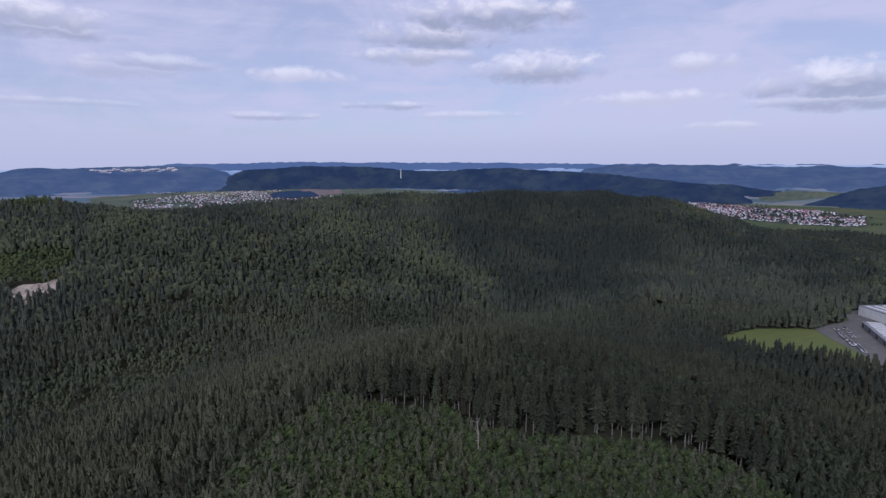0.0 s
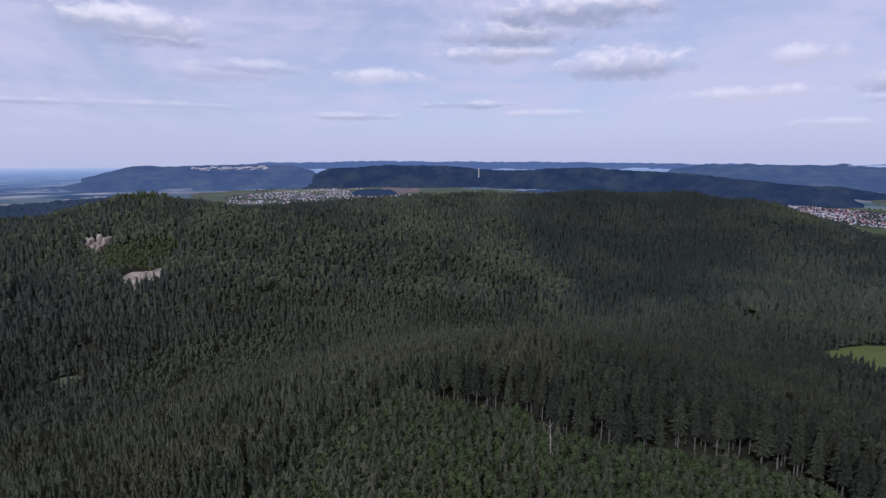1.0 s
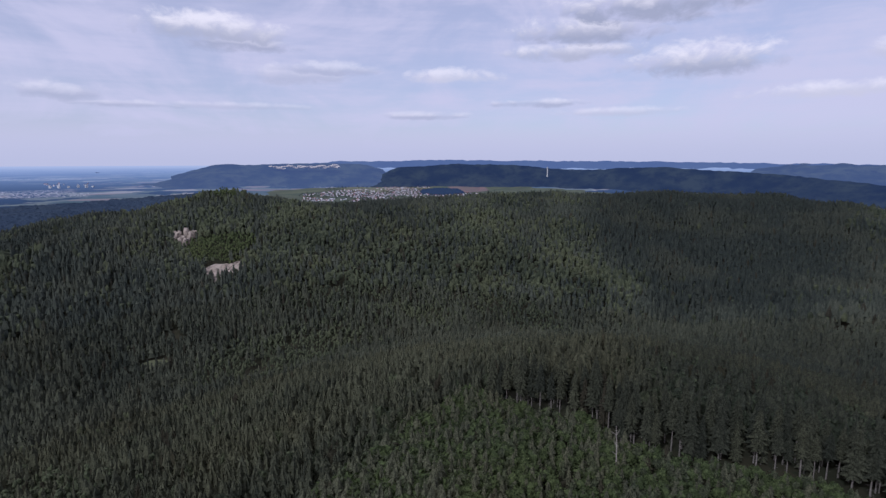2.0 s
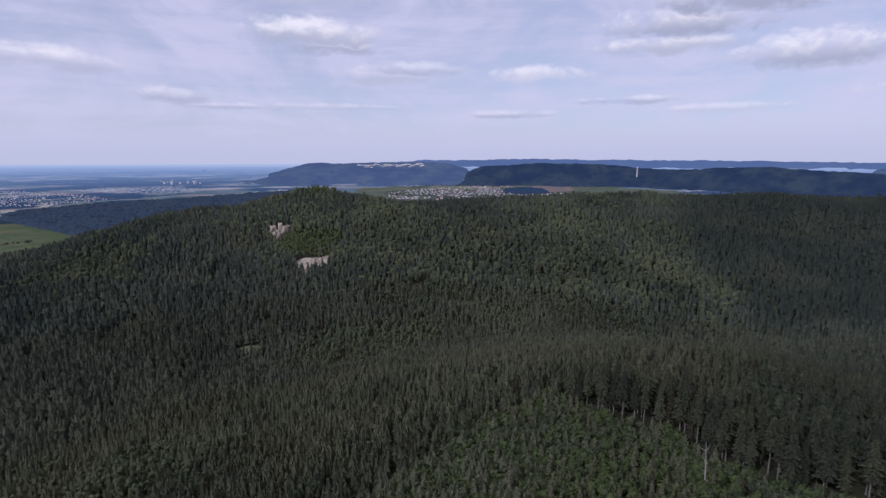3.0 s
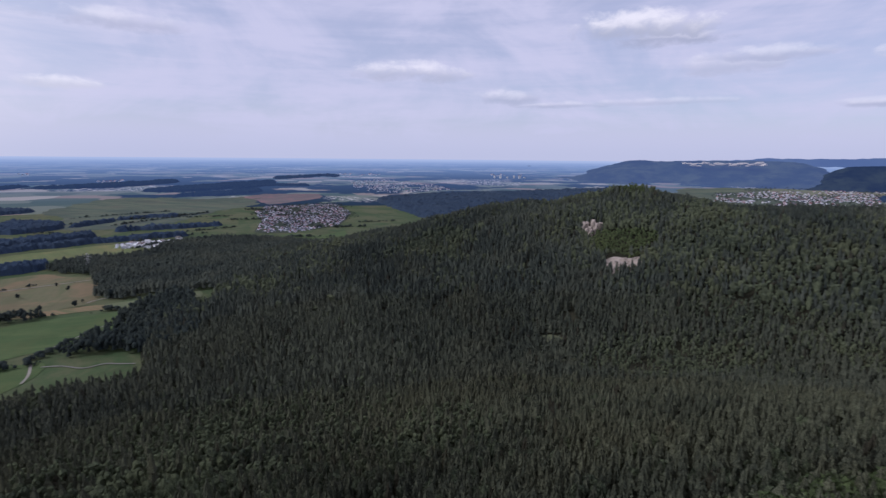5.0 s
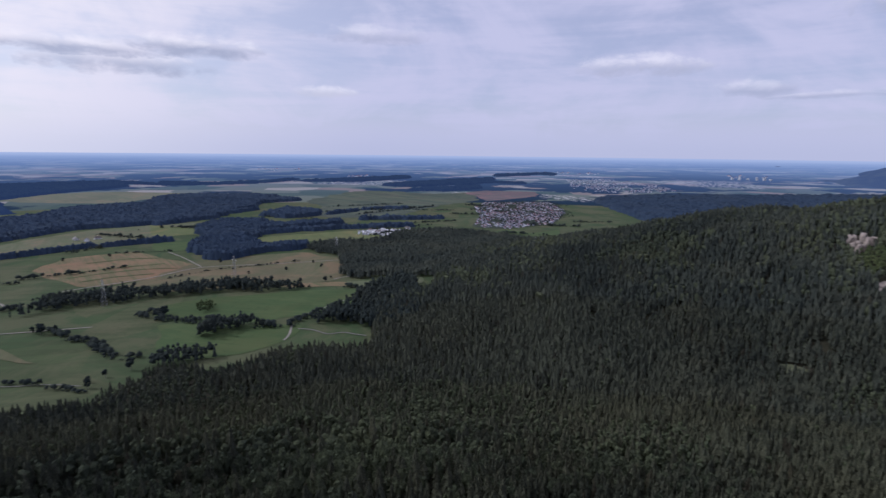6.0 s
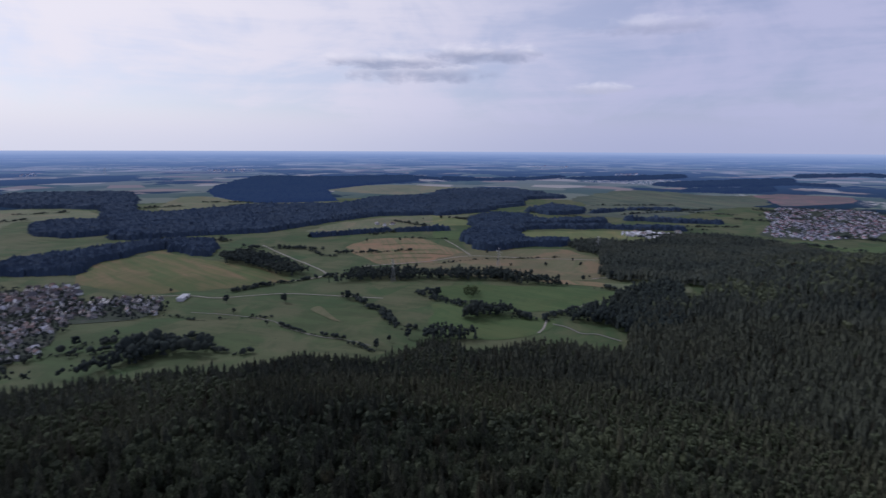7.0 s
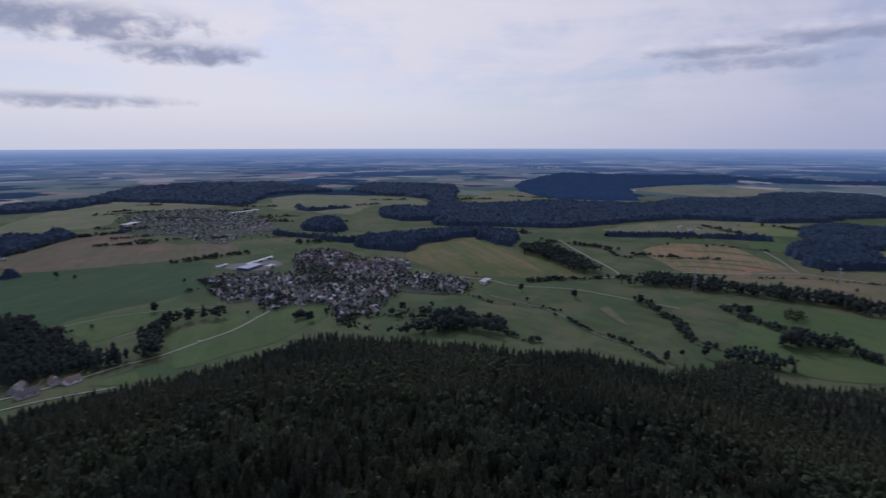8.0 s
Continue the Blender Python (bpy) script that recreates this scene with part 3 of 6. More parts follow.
parcel("dry_meadow", "pale dry field behind the village", [(-90, -2090), (-325, -2610), (-525, -2715), (-730, -2545), (-830, -2350), (-755, -2230), (-575, -2305), (-395, -2070), (-350, -1945), (-185, -1890), (-80, -1895)])
parcel("dry_meadow", "pale green field before the far wood", [(-1105, -2415), (-1335, -2465), (-1520, -2190), (-1585, -1885), (-1450, -1670), (-1260, -1815), (-1035, -1640), (-980, -1880), (-925, -2025)])
parcel("soil", "brown ploughed field on a low rise", [(-50, -1365), (-60, -1530), (-135, -1615), (-275, -1760), (-355, -1690), (-365, -1500), (-505, -1345), (-475, -1245), (-400, -1260), (-310, -1280), (-235, -1275), (-160, -1315), (-85, -1330)])
parcel("pasture", "green pasture on a low rise, darkened as under cloud", [(-45, -1335), (-170, -1305), (-320, -1260), (-395, -1195), (-350, -1060), (-285, -955), (-110, -895), (-65, -885), (-30, -1015)])
parcel("hill_field", "green and tan hill field with mown lanes", [(-920, -1005), (-1015, -1000), (-965, -835), (-940, -715), (-905, -615), (-850, -560), (-775, -610), (-735, -670), (-695, -725), (-720, -910), (-855, -1020)])
parcel("stubble", "tan stubble field with mown lanes", [(-1205, -610), (-1320, -615), (-1395, -500), (-1300, -400), (-1225, -315), (-1180, -285), (-1040, -405), (-1040, -465), (-1140, -560)])
parcel("olive", "dry olive field beside the wood", [(-1145, -355), (-1285, -280), (-1335, -95), (-1260, -25), (-1230, 0), (-1080, 5), (-1000, 0), (-980, -65), (-975, -235), (-995, -315)])
parcel("olive", "olive field above the stream", [(-1005, -415), (-1170, -285), (-1245, -165), (-980, -125), (-1005, -210), (-985, -280), (-1035, -310)])
parcel("dry_meadow", "pale field round a farm", [(-1425, -850), (-1600, -825), (-1800, -715), (-1915, -555), (-1930, -485), (-1740, -445), (-1585, -475), (-1500, -590), (-1490, -650), (-1360, -790)])
parcel("far_field", "far pale field among dark woods", [(-2675, -1475), (-2925, -1385), (-3060, -1150), (-3055, -805), (-2840, -890), (-2645, -1025), (-2650, -1335)])
parcel("dry_meadow", "pale green field enclosed by woods", [(-1830, -1805), (-2135, -1965), (-2195, -1810), (-2055, -1525), (-1795, -1535), (-1725, -1680)])
parcel("dry_meadow", "long thin pale field between woods", [(-2055, -1525), (-2195, -1365), (-2215, -1145), (-2145, -1110), (-2055, -1275), (-1970, -1460)])
parcel("bright_meadow", "green meadow beside a dark wood", [(-85, -875), (-110, -900), (-255, -890), (-290, -815), (-240, -840), (-195, -820), (-150, -790), (-110, -770), (-95, -800)])
parcel("bright_meadow", "fresh green meadow at the forest edge", [(-180, -735), (-275, -775), (-335, -770), (-395, -715), (-380, -675), (-270, -610), (-220, -605), (-155, -600), (-160, -650)])
parcel("bright_meadow", "small meadow beside the country road", [(-75, -615), (-120, -625), (-110, -585)])
parcel("yellow_field", "pale yellow-green field between woods", [(-1530, -230), (-1585, -215), (-1665, 50), (-1610, 170), (-1480, 85), (-1500, -15), (-1500, -95), (-1500, -180)])
parcel("bright_meadow", "bright green meadow below the forest", [(-885, -280), (-915, -205), (-925, -55), (-895, 25), (-880, 30), (-815, 10), (-790, -50), (-775, -125), (-815, -195), (-810, -260)])
parcel("bright_meadow", "green meadow at the foot of the forest", [(-780, -250), (-775, -185), (-745, -65), (-705, -65), (-650, -120), (-645, -205)])
parcel("stubble", "narrow tan stubble strip", [(-985, -120), (-985, -75), (-978, -20), (-950, 35), (-938, 120), (-915, 120), (-922, 35), (-940, -15), (-955, -75), (-968, -118)])
parcel("bright_meadow", "green field between dark woods", [(-1510, -480), (-1510, -365), (-1385, -375), (-1400, -445)])
parcel("yellow_field", "pale green field behind the woods", [(-1875, -600), (-1755, -425), (-1645, -410), (-1635, -520)])
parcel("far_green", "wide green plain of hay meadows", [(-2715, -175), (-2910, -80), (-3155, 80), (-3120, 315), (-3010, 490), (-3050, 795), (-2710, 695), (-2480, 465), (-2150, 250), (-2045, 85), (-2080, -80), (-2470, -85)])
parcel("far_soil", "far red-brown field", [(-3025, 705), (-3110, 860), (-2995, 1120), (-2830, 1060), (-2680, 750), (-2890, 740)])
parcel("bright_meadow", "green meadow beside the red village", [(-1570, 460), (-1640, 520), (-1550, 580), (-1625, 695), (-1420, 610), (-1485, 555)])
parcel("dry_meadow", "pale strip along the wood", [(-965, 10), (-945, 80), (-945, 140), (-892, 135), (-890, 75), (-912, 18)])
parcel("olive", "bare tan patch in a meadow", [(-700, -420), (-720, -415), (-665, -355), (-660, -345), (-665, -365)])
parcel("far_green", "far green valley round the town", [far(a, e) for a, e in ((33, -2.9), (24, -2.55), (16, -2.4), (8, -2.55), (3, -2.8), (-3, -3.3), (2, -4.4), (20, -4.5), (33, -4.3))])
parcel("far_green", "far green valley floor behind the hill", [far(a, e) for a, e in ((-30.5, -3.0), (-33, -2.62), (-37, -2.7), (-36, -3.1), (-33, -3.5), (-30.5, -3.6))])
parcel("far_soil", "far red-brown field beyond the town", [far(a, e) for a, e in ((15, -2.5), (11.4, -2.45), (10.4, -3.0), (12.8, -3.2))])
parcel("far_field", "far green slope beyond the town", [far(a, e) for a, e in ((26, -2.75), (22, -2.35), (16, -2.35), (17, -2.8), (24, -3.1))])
field("meadow_field", MEADOW, M["lawn"], "bright green meadow enclosed by forest", lift=0.2)
field("works_yard", YARD, M["asphalt"], "grey factory yard beside the meadow", lift=0.4, category="yard", wobble=0.0)

for az, r, size in GLADES:
    gx, gy = polar(az, r)
    field("glade", [(gx + size * math.cos(q), gy + size * math.sin(q)) for q in np.linspace(0, 6.28, 9)[:-1]], M["dry_meadow"], "small pale clearing in the forest", lift=0.6, rings=4, category="clearing", wobble=0.3)
ROADS = [
    (5, "pale forest track in a gap of the trees", [polar(44.9, 650), polar(44.5, 656), polar(44.2, 668)]),
    (7, "pale country road into the village", [(40, -640), (-35, -640), (-70, -645), (-110, -655), (-155, -660), (-205, -680), (-255, -700), (-310, -740), (-365, -785), (-400, -850), (-450, -930)]),
    (6, "narrow road along the forest edge", [(30, -610), (-30, -605), (-60, -598), (-95, -586)]),
    (5, "farm lane between meadows", [(-80, -865), (-150, -875), (-235, -855), (-280, -835)]),
    (4, "short farm lane", [(-120, -770), (-185, -785)]),
    (6, "valley road past the meadows", [(-690, -720), (-710, -650), (-710, -600), (-740, -550), (-765, -505), (-780, -415), (-790, -340)]),
    (8, "winding road through the brush", [(-1165, -830), (-1030, -655), (-990, -600), (-910, -510), (-850, -540)]),
    (8, "pale lane between fields", [(-1000, -470), (-1035, -430), (-1095, -360), (-1185, -290), (-1200, -160), (-1200, -55), (-1200, -5)]),
    (7, "pale lane round the stubble field", [(-1380, -410), (-1300, -355), (-1195, -292)]),
    (5, "pale lane beside the dark wood", [(-730, -60), (-720, -40), (-700, -20), (-700, 0), (-690, 15), (-680, 30)]),
    (3.5, "field track lined with bushes", [(-635, -585), (-640, -515), (-635, -445), (-615, -410), (-595, -350), (-590, -300), (-578, -265)]),
    (6, "white gravel lane out of the forest", [(-690, -75), (-712, -70), (-748, -70)]),
    (7, "pale lane along the wood", [(-1000, -15), (-1012, 5), (-1015, 70), (-1028, 140)]),
    (4, "lane beside the meadow hedge", [(-780, -65), (-810, -30), (-840, 5)]),
]
for width, label, line in ROADS:
    ribbon("road", line, width * 0.48, M["gravel"] if width in (6, 7, 8) else M["road"], label)
for label, line in (
        ("dark lane across the stubble field", [(-1115, -515), (-1160, -460), (-1185, -400), (-1185, -335)]),
        ("upper dark lane across the stubble field", [(-1175, -525), (-1220, -440), (-1240, -375)]),
        ("lower dark lane across the stubble field", [(-1075, -475), (-1115, -430), (-1135, -365)]),
        ("dark lane at the top of the stubble field", [(-1270, -545), (-1310, -470), (-1305, -405)])):
    ribbon("field_lane", line, 5.0, M["bright_meadow"], label, category="field lane")


# ---- far hills ----
def hill(name, label, tops, depth, material, seed):
    """A far wooded ridge: tops are (degrees, degrees above the eye's level, distance)."""
    az0, az1 = tops[-1][0], tops[0][0]
    az = np.arange(az0, az1, 0.14)
    a, e, r = (np.array([t[i] for t in tops][::-1]) for i in range(3))
    el, rr = np.interp(az, a, e), np.interp(az, a, r)
    el = el + (value_noise(az * 40, az * 0, 16, seed + 5) - 0.5) * 0.07 + (value_noise(az * 40, az * 0, 50, seed + 6) - 0.5) * 0.08
    top = EYE + rr * np.tan(np.radians(el))
    prof = np.linspace(-1, 0.6, 25)
    rows = []
    for p in prof:
        d = rr + p * depth
        x, y = -d * np.sin(np.radians(az)), d * np.cos(np.radians(az))
        shape = 0.45 * (1 - abs(p) ** 1.3) + 0.55 * (1 - abs(p)) ** 2 if p < 0 else 1 - (p / 0.6) ** 2 * 0.8
        base = land(x, y) - 12
        rough = (value_noise(x, y, 150, seed) - 0.5) * 95 * abs(p) * (1 - abs(p)) * 1.6 + (value_noise(x, y, 40, seed + 1) - 0.5) * 12 * (abs(p) + 0.15)
        rows.append(np.stack([x, y, base + np.maximum(top - base, 0) * max(shape, 0) + rough * (1 if -1 < p else 0)], -1))
    v = np.concatenate(rows)
    k = len(az)
    i, j = np.meshgrid(np.arange(len(prof) - 1), np.arange(k - 1), indexing="ij")
    faces = np.stack([i * k + j, (i + 1) * k + j, (i + 1) * k + j + 1, i * k + j + 1], -1).reshape(-1, 4)[:, ::-1]
    return tagged(new(name, mesh_from(name, v, faces, [material], smooth_shade=True)), label, "hill", kind="structure")


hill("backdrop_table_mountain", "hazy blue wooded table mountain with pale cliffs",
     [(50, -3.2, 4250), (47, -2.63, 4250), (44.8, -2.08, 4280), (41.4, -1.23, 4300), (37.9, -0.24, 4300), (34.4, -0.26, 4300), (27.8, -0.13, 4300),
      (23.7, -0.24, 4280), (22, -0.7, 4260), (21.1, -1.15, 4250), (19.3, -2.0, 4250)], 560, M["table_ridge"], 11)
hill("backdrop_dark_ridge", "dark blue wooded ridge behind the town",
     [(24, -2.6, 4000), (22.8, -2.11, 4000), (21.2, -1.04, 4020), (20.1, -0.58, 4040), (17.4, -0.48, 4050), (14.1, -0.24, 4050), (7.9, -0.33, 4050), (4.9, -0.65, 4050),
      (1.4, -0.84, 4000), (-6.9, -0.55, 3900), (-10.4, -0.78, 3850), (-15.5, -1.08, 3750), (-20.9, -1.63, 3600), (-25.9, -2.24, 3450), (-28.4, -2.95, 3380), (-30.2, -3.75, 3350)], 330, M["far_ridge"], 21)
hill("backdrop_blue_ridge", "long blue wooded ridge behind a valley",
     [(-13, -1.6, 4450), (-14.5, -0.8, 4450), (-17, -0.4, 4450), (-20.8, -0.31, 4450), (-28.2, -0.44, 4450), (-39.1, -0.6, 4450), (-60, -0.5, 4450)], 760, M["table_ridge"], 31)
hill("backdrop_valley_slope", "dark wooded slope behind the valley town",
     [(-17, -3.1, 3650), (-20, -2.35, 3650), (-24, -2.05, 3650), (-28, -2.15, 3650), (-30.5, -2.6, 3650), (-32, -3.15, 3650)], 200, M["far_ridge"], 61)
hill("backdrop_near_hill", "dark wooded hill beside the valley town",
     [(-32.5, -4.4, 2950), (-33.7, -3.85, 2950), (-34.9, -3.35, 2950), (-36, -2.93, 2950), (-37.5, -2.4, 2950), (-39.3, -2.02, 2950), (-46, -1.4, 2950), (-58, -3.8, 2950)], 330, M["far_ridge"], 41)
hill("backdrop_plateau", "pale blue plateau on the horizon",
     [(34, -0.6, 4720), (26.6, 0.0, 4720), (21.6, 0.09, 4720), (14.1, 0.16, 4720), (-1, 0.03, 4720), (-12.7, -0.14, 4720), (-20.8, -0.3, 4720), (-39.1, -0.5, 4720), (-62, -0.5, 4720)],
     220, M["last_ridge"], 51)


# ---- instanced-by-hand pieces: one template, many places, one mesh ----
def many(verts, faces, x, y, z, wide, high, turn, tint, rng, jitter=0.0, grain=0.0):
    """Arrays of one template set at many places."""
    n, k = len(x), len(verts)
    c, s = np.cos(turn)[:, None], np.sin(turn)[:, None]
    vx, vy, vz = verts[:, 0][None], verts[:, 1][None], verts[:, 2][None]
    px = x[:, None] + (vx * c - vy * s) * wide[:, None]
    py = y[:, None] + (vx * s + vy * c) * wide[:, None]
    pz = z[:, None] + vz * high[:, None]
    out = np.stack([px, py, pz], -1)
    if jitter:
        out += rng.normal(0, jitter, out.shape) * wide[:, None, None]
    f = (faces[None] + (np.arange(n) * k)[:, None, None]).reshape(-1, 3)
    shades = np.repeat(tint, k)
    if grain:
        shades = np.where(shades < 0.95, np.clip(shades + rng.normal(0, grain, n * k), 0, 0.94), shades)
    return out.reshape(-1, 3), f, shades


def joined(name, pieces, mats, label, category, index=None, kind="stuff", soft=False):
    v, f, t, at = [], [], [], 0
    for verts, faces, tint in pieces:
        v.append(verts), f.append(faces + at), t.append(tint)
        at += len(verts)
    me = mesh_from(name, np.concatenate(v), np.concatenate(f), mats, index, np.concatenate(t), soft)
    return tagged(new(name, me), label, category, kind=kind)


def spruce_form(tiers, sides, rng, base=0.2):
    """A spruce of height 1 and radius 1: drooping, ragged whorls of boughs."""
    v, f = [], []
    for i in range(tiers):
        s = i / tiers
        low = base + (1 - base) * (1 - (1 - s) ** 1.45)
        following = base + (1 - base) * (1 - (1 - min(1.0, s + 1.8 / tiers)) ** 1.45)
        high = min(1.0, following + 0.01)
        level = (low - base) / (1 - base)
        radius = (1 - level ** 1.7) ** 0.8 * rng.uniform(0.86, 1.1) + 0.03
        start = len(v)
        v.append((rng.normal(0, 0.02), rng.normal(0, 0.02), high if i < tiers - 1 else 1.0))
        off = rng.uniform(0, 6.28)
        for j in range(sides):
            reach = radius * (1.0 if j % 2 == 0 else 0.55) * rng.uniform(0.75, 1.2)
            a = off + 6.2832 * j / sides
            v.append((reach * math.cos(a), reach * math.sin(a), low - 0.012 * (j % 2 == 0) + rng.uniform(-0.01, 0.01)))
        f += [(start, start + 1 + j, start + 1 + (j + 1) % sides) for j in range(sides)]
    return np.array(v), np.array(f)


def ico():
    bm = bmesh.new()
    bmesh.ops.create_icosphere(bm, subdivisions=1, radius=1.0)
    v = np.array([tuple(p.co) for p in bm.verts])
    f = np.array([[q.index for q in p.verts] for p in bm.faces if p.calc_center_median().z > -0.3])
    bm.free()
    return v, f


def ico_fine():
    bm = bmesh.new()
    bmesh.ops.create_icosphere(bm, subdivisions=2, radius=1.0)
    v = np.array([tuple(p.co) for p in bm.verts])
    f = np.array([[q.index for q in p.verts] for p in bm.faces])
    bm.free()
    return v, f


def broad_form(clumps, rng, fine=False, low=0.35):
    """A broad-leaved crown of height 1 and radius 1 from uneven clumps."""
    iv, jf = ico_fine() if fine else ico()
    v, f = [], []
    for i in range(clumps):
        a, h = rng.uniform(0, 6.28), rng.uniform(0, 1)
        out = 0.0 if clumps == 1 else (0.58 * math.sqrt(1 - (h - 0.35) ** 2 * 1.6) if h < 0.95 else 0.1)
        size = 0.85 if clumps == 1 else rng.uniform(0.26, 0.46)
        shape = iv * (1 + rng.normal(0, 0.2, len(iv)))[:, None] * size
        mid = np.array([out * math.cos(a), out * math.sin(a), 0])
        p = shape + mid
        zz = low + (1 - low) * (0.2 + 0.62 * (h if clumps > 1 else 0.45)) + shape[:, 2] * 0.42
        f.append(jf + len(np.concatenate(v)) if v else jf)
        v.append(np.column_stack([p[:, 0], p[:, 1], zz]))
    return np.concatenate(v), np.concatenate(f)


def leaf_form(sprays, rng, low=0.25):
    """A broad-leaved crown of height 1 and radius 1: sprays of leaves on uneven boughs round a dark core."""
    iv, jf = ico()
    core = iv * (1 + rng.normal(0, 0.12, len(iv)))[:, None] * np.array([0.62, 0.62, (1 - low) * 0.40]) + np.array([0, 0, low + (1 - low) * 0.47])
    v, f = [core], [jf]
    boughs = []
    for i in range(13):
        a, h = rng.uniform(0, 6.28), rng.uniform(0.02, 1)
        out = 0.66 * math.sqrt(max(0.05, 1 - abs(h - 0.35) ** 1.6 * 1.7))
        boughs.append((out * math.cos(a), out * math.sin(a), low + (1 - low) * (0.1 + 0.72 * h), rng.uniform(0.26, 0.42)))
    at = len(core)
    for i in range(sprays):
        bx, by, bz, size = boughs[i % len(boughs)]
        way = rng.normal(0, 1, 3)
        way[2] = abs(way[2]) * 0.9 - 0.2
        way /= np.linalg.norm(way)
        mid = np.array([bx, by, bz]) + way * size * np.array([1, 1, 0.5 * (1 - low)])
        side = np.cross(way + rng.normal(0, 0.35, 3), rng.normal(0, 1, 3))
        side /= np.linalg.norm(side) + 1e-6
        up = np.cross(way, side)
        s = rng.uniform(0.15, 0.25)
        flat = np.array([1, 1, 0.5])
        v.append(np.array([mid + side * s * flat, mid - side * s * 0.6 * flat + up * s * flat, mid - side * s * 0.5 * flat - up * s * flat]))
        f.append(np.array([[at, at + 1, at + 2]]))
        at += 3
    return np.concatenate(v), np.concatenate(f)


def scatter(x0, x1, y0, y1, cell, rng):
    gx, gy = np.meshgrid(np.arange(x0, x1, cell), np.arange(y0, y1, cell))
    gx, gy = gx.ravel(), gy.ravel()
    return gx + rng.uniform(-0.46, 0.46, gx.shape) * cell, gy + rng.uniform(-0.46, 0.46, gy.shape) * cell


def broad_share(x, y):
    """Where broad-leaved trees mix into the spruce."""
    v = value_noise(x, y, 170, 15) * 0.6 + value_noise(x, y, 55, 16) * 0.4
    share = np.clip((v - 0.47) * 3.4, 0.05, 0.9)
    for az, r, size in ((39, 985, 120), (30, 900, 130), (20, 850, 150), (37.6, 1180, 80), (60, 330, 60), (12, 215, 50), (150, 420, 120), (100, 330, 130), (130, 290, 90), (168, 350, 110), (80, 420, 110), (12, 980, 120), (26, 760, 110)):
        px, py = polar(az, r)
        share = np.maximum(share, 0.85 * np.exp(-((x - px) ** 2 + (y - py) ** 2) / size ** 2))
    return share


SCREE = [polar(a, r) for a, r in ((39.6, 878), (38.6, 892), (37.4, 884), (36.2, 890), (35.6, 860), (36.6, 838), (38.6, 834), (39.3, 852))]
CLIFF = [polar(a, r) for a, r in ((42.1, 1000), (41.0, 1015), (39.8, 1010), (40.2, 965), (41.4, 955))]


STAND_STRIP = [(-50, 256), (-20, 250), (3, 243), (16, 226), (26, 218), (65, 217), (94, 219), (116, 211), (128, 203), (132, 212), (116, 234), (70, 238), (32, 238), (10, 264), (-20, 272), (-45, 278)]


BEECHES = [polar(a, r) for a, r in ((41.0, 950), (40.0, 972), (37.0, 965), (34.6, 940), (34.4, 902), (36.0, 896), (38.6, 902), (40.4, 892))]
KNOLL = [(polar(37.2, 1160)[0] + 34 * math.cos(q), polar(37.2, 1160)[1] + 34 * math.sin(q)) for q in np.linspace(0, 6.28, 10)[:-1]]
SCREE_EDGE = [tuple(p) for p in outline(SCREE, 0.3, len(SCREE))]


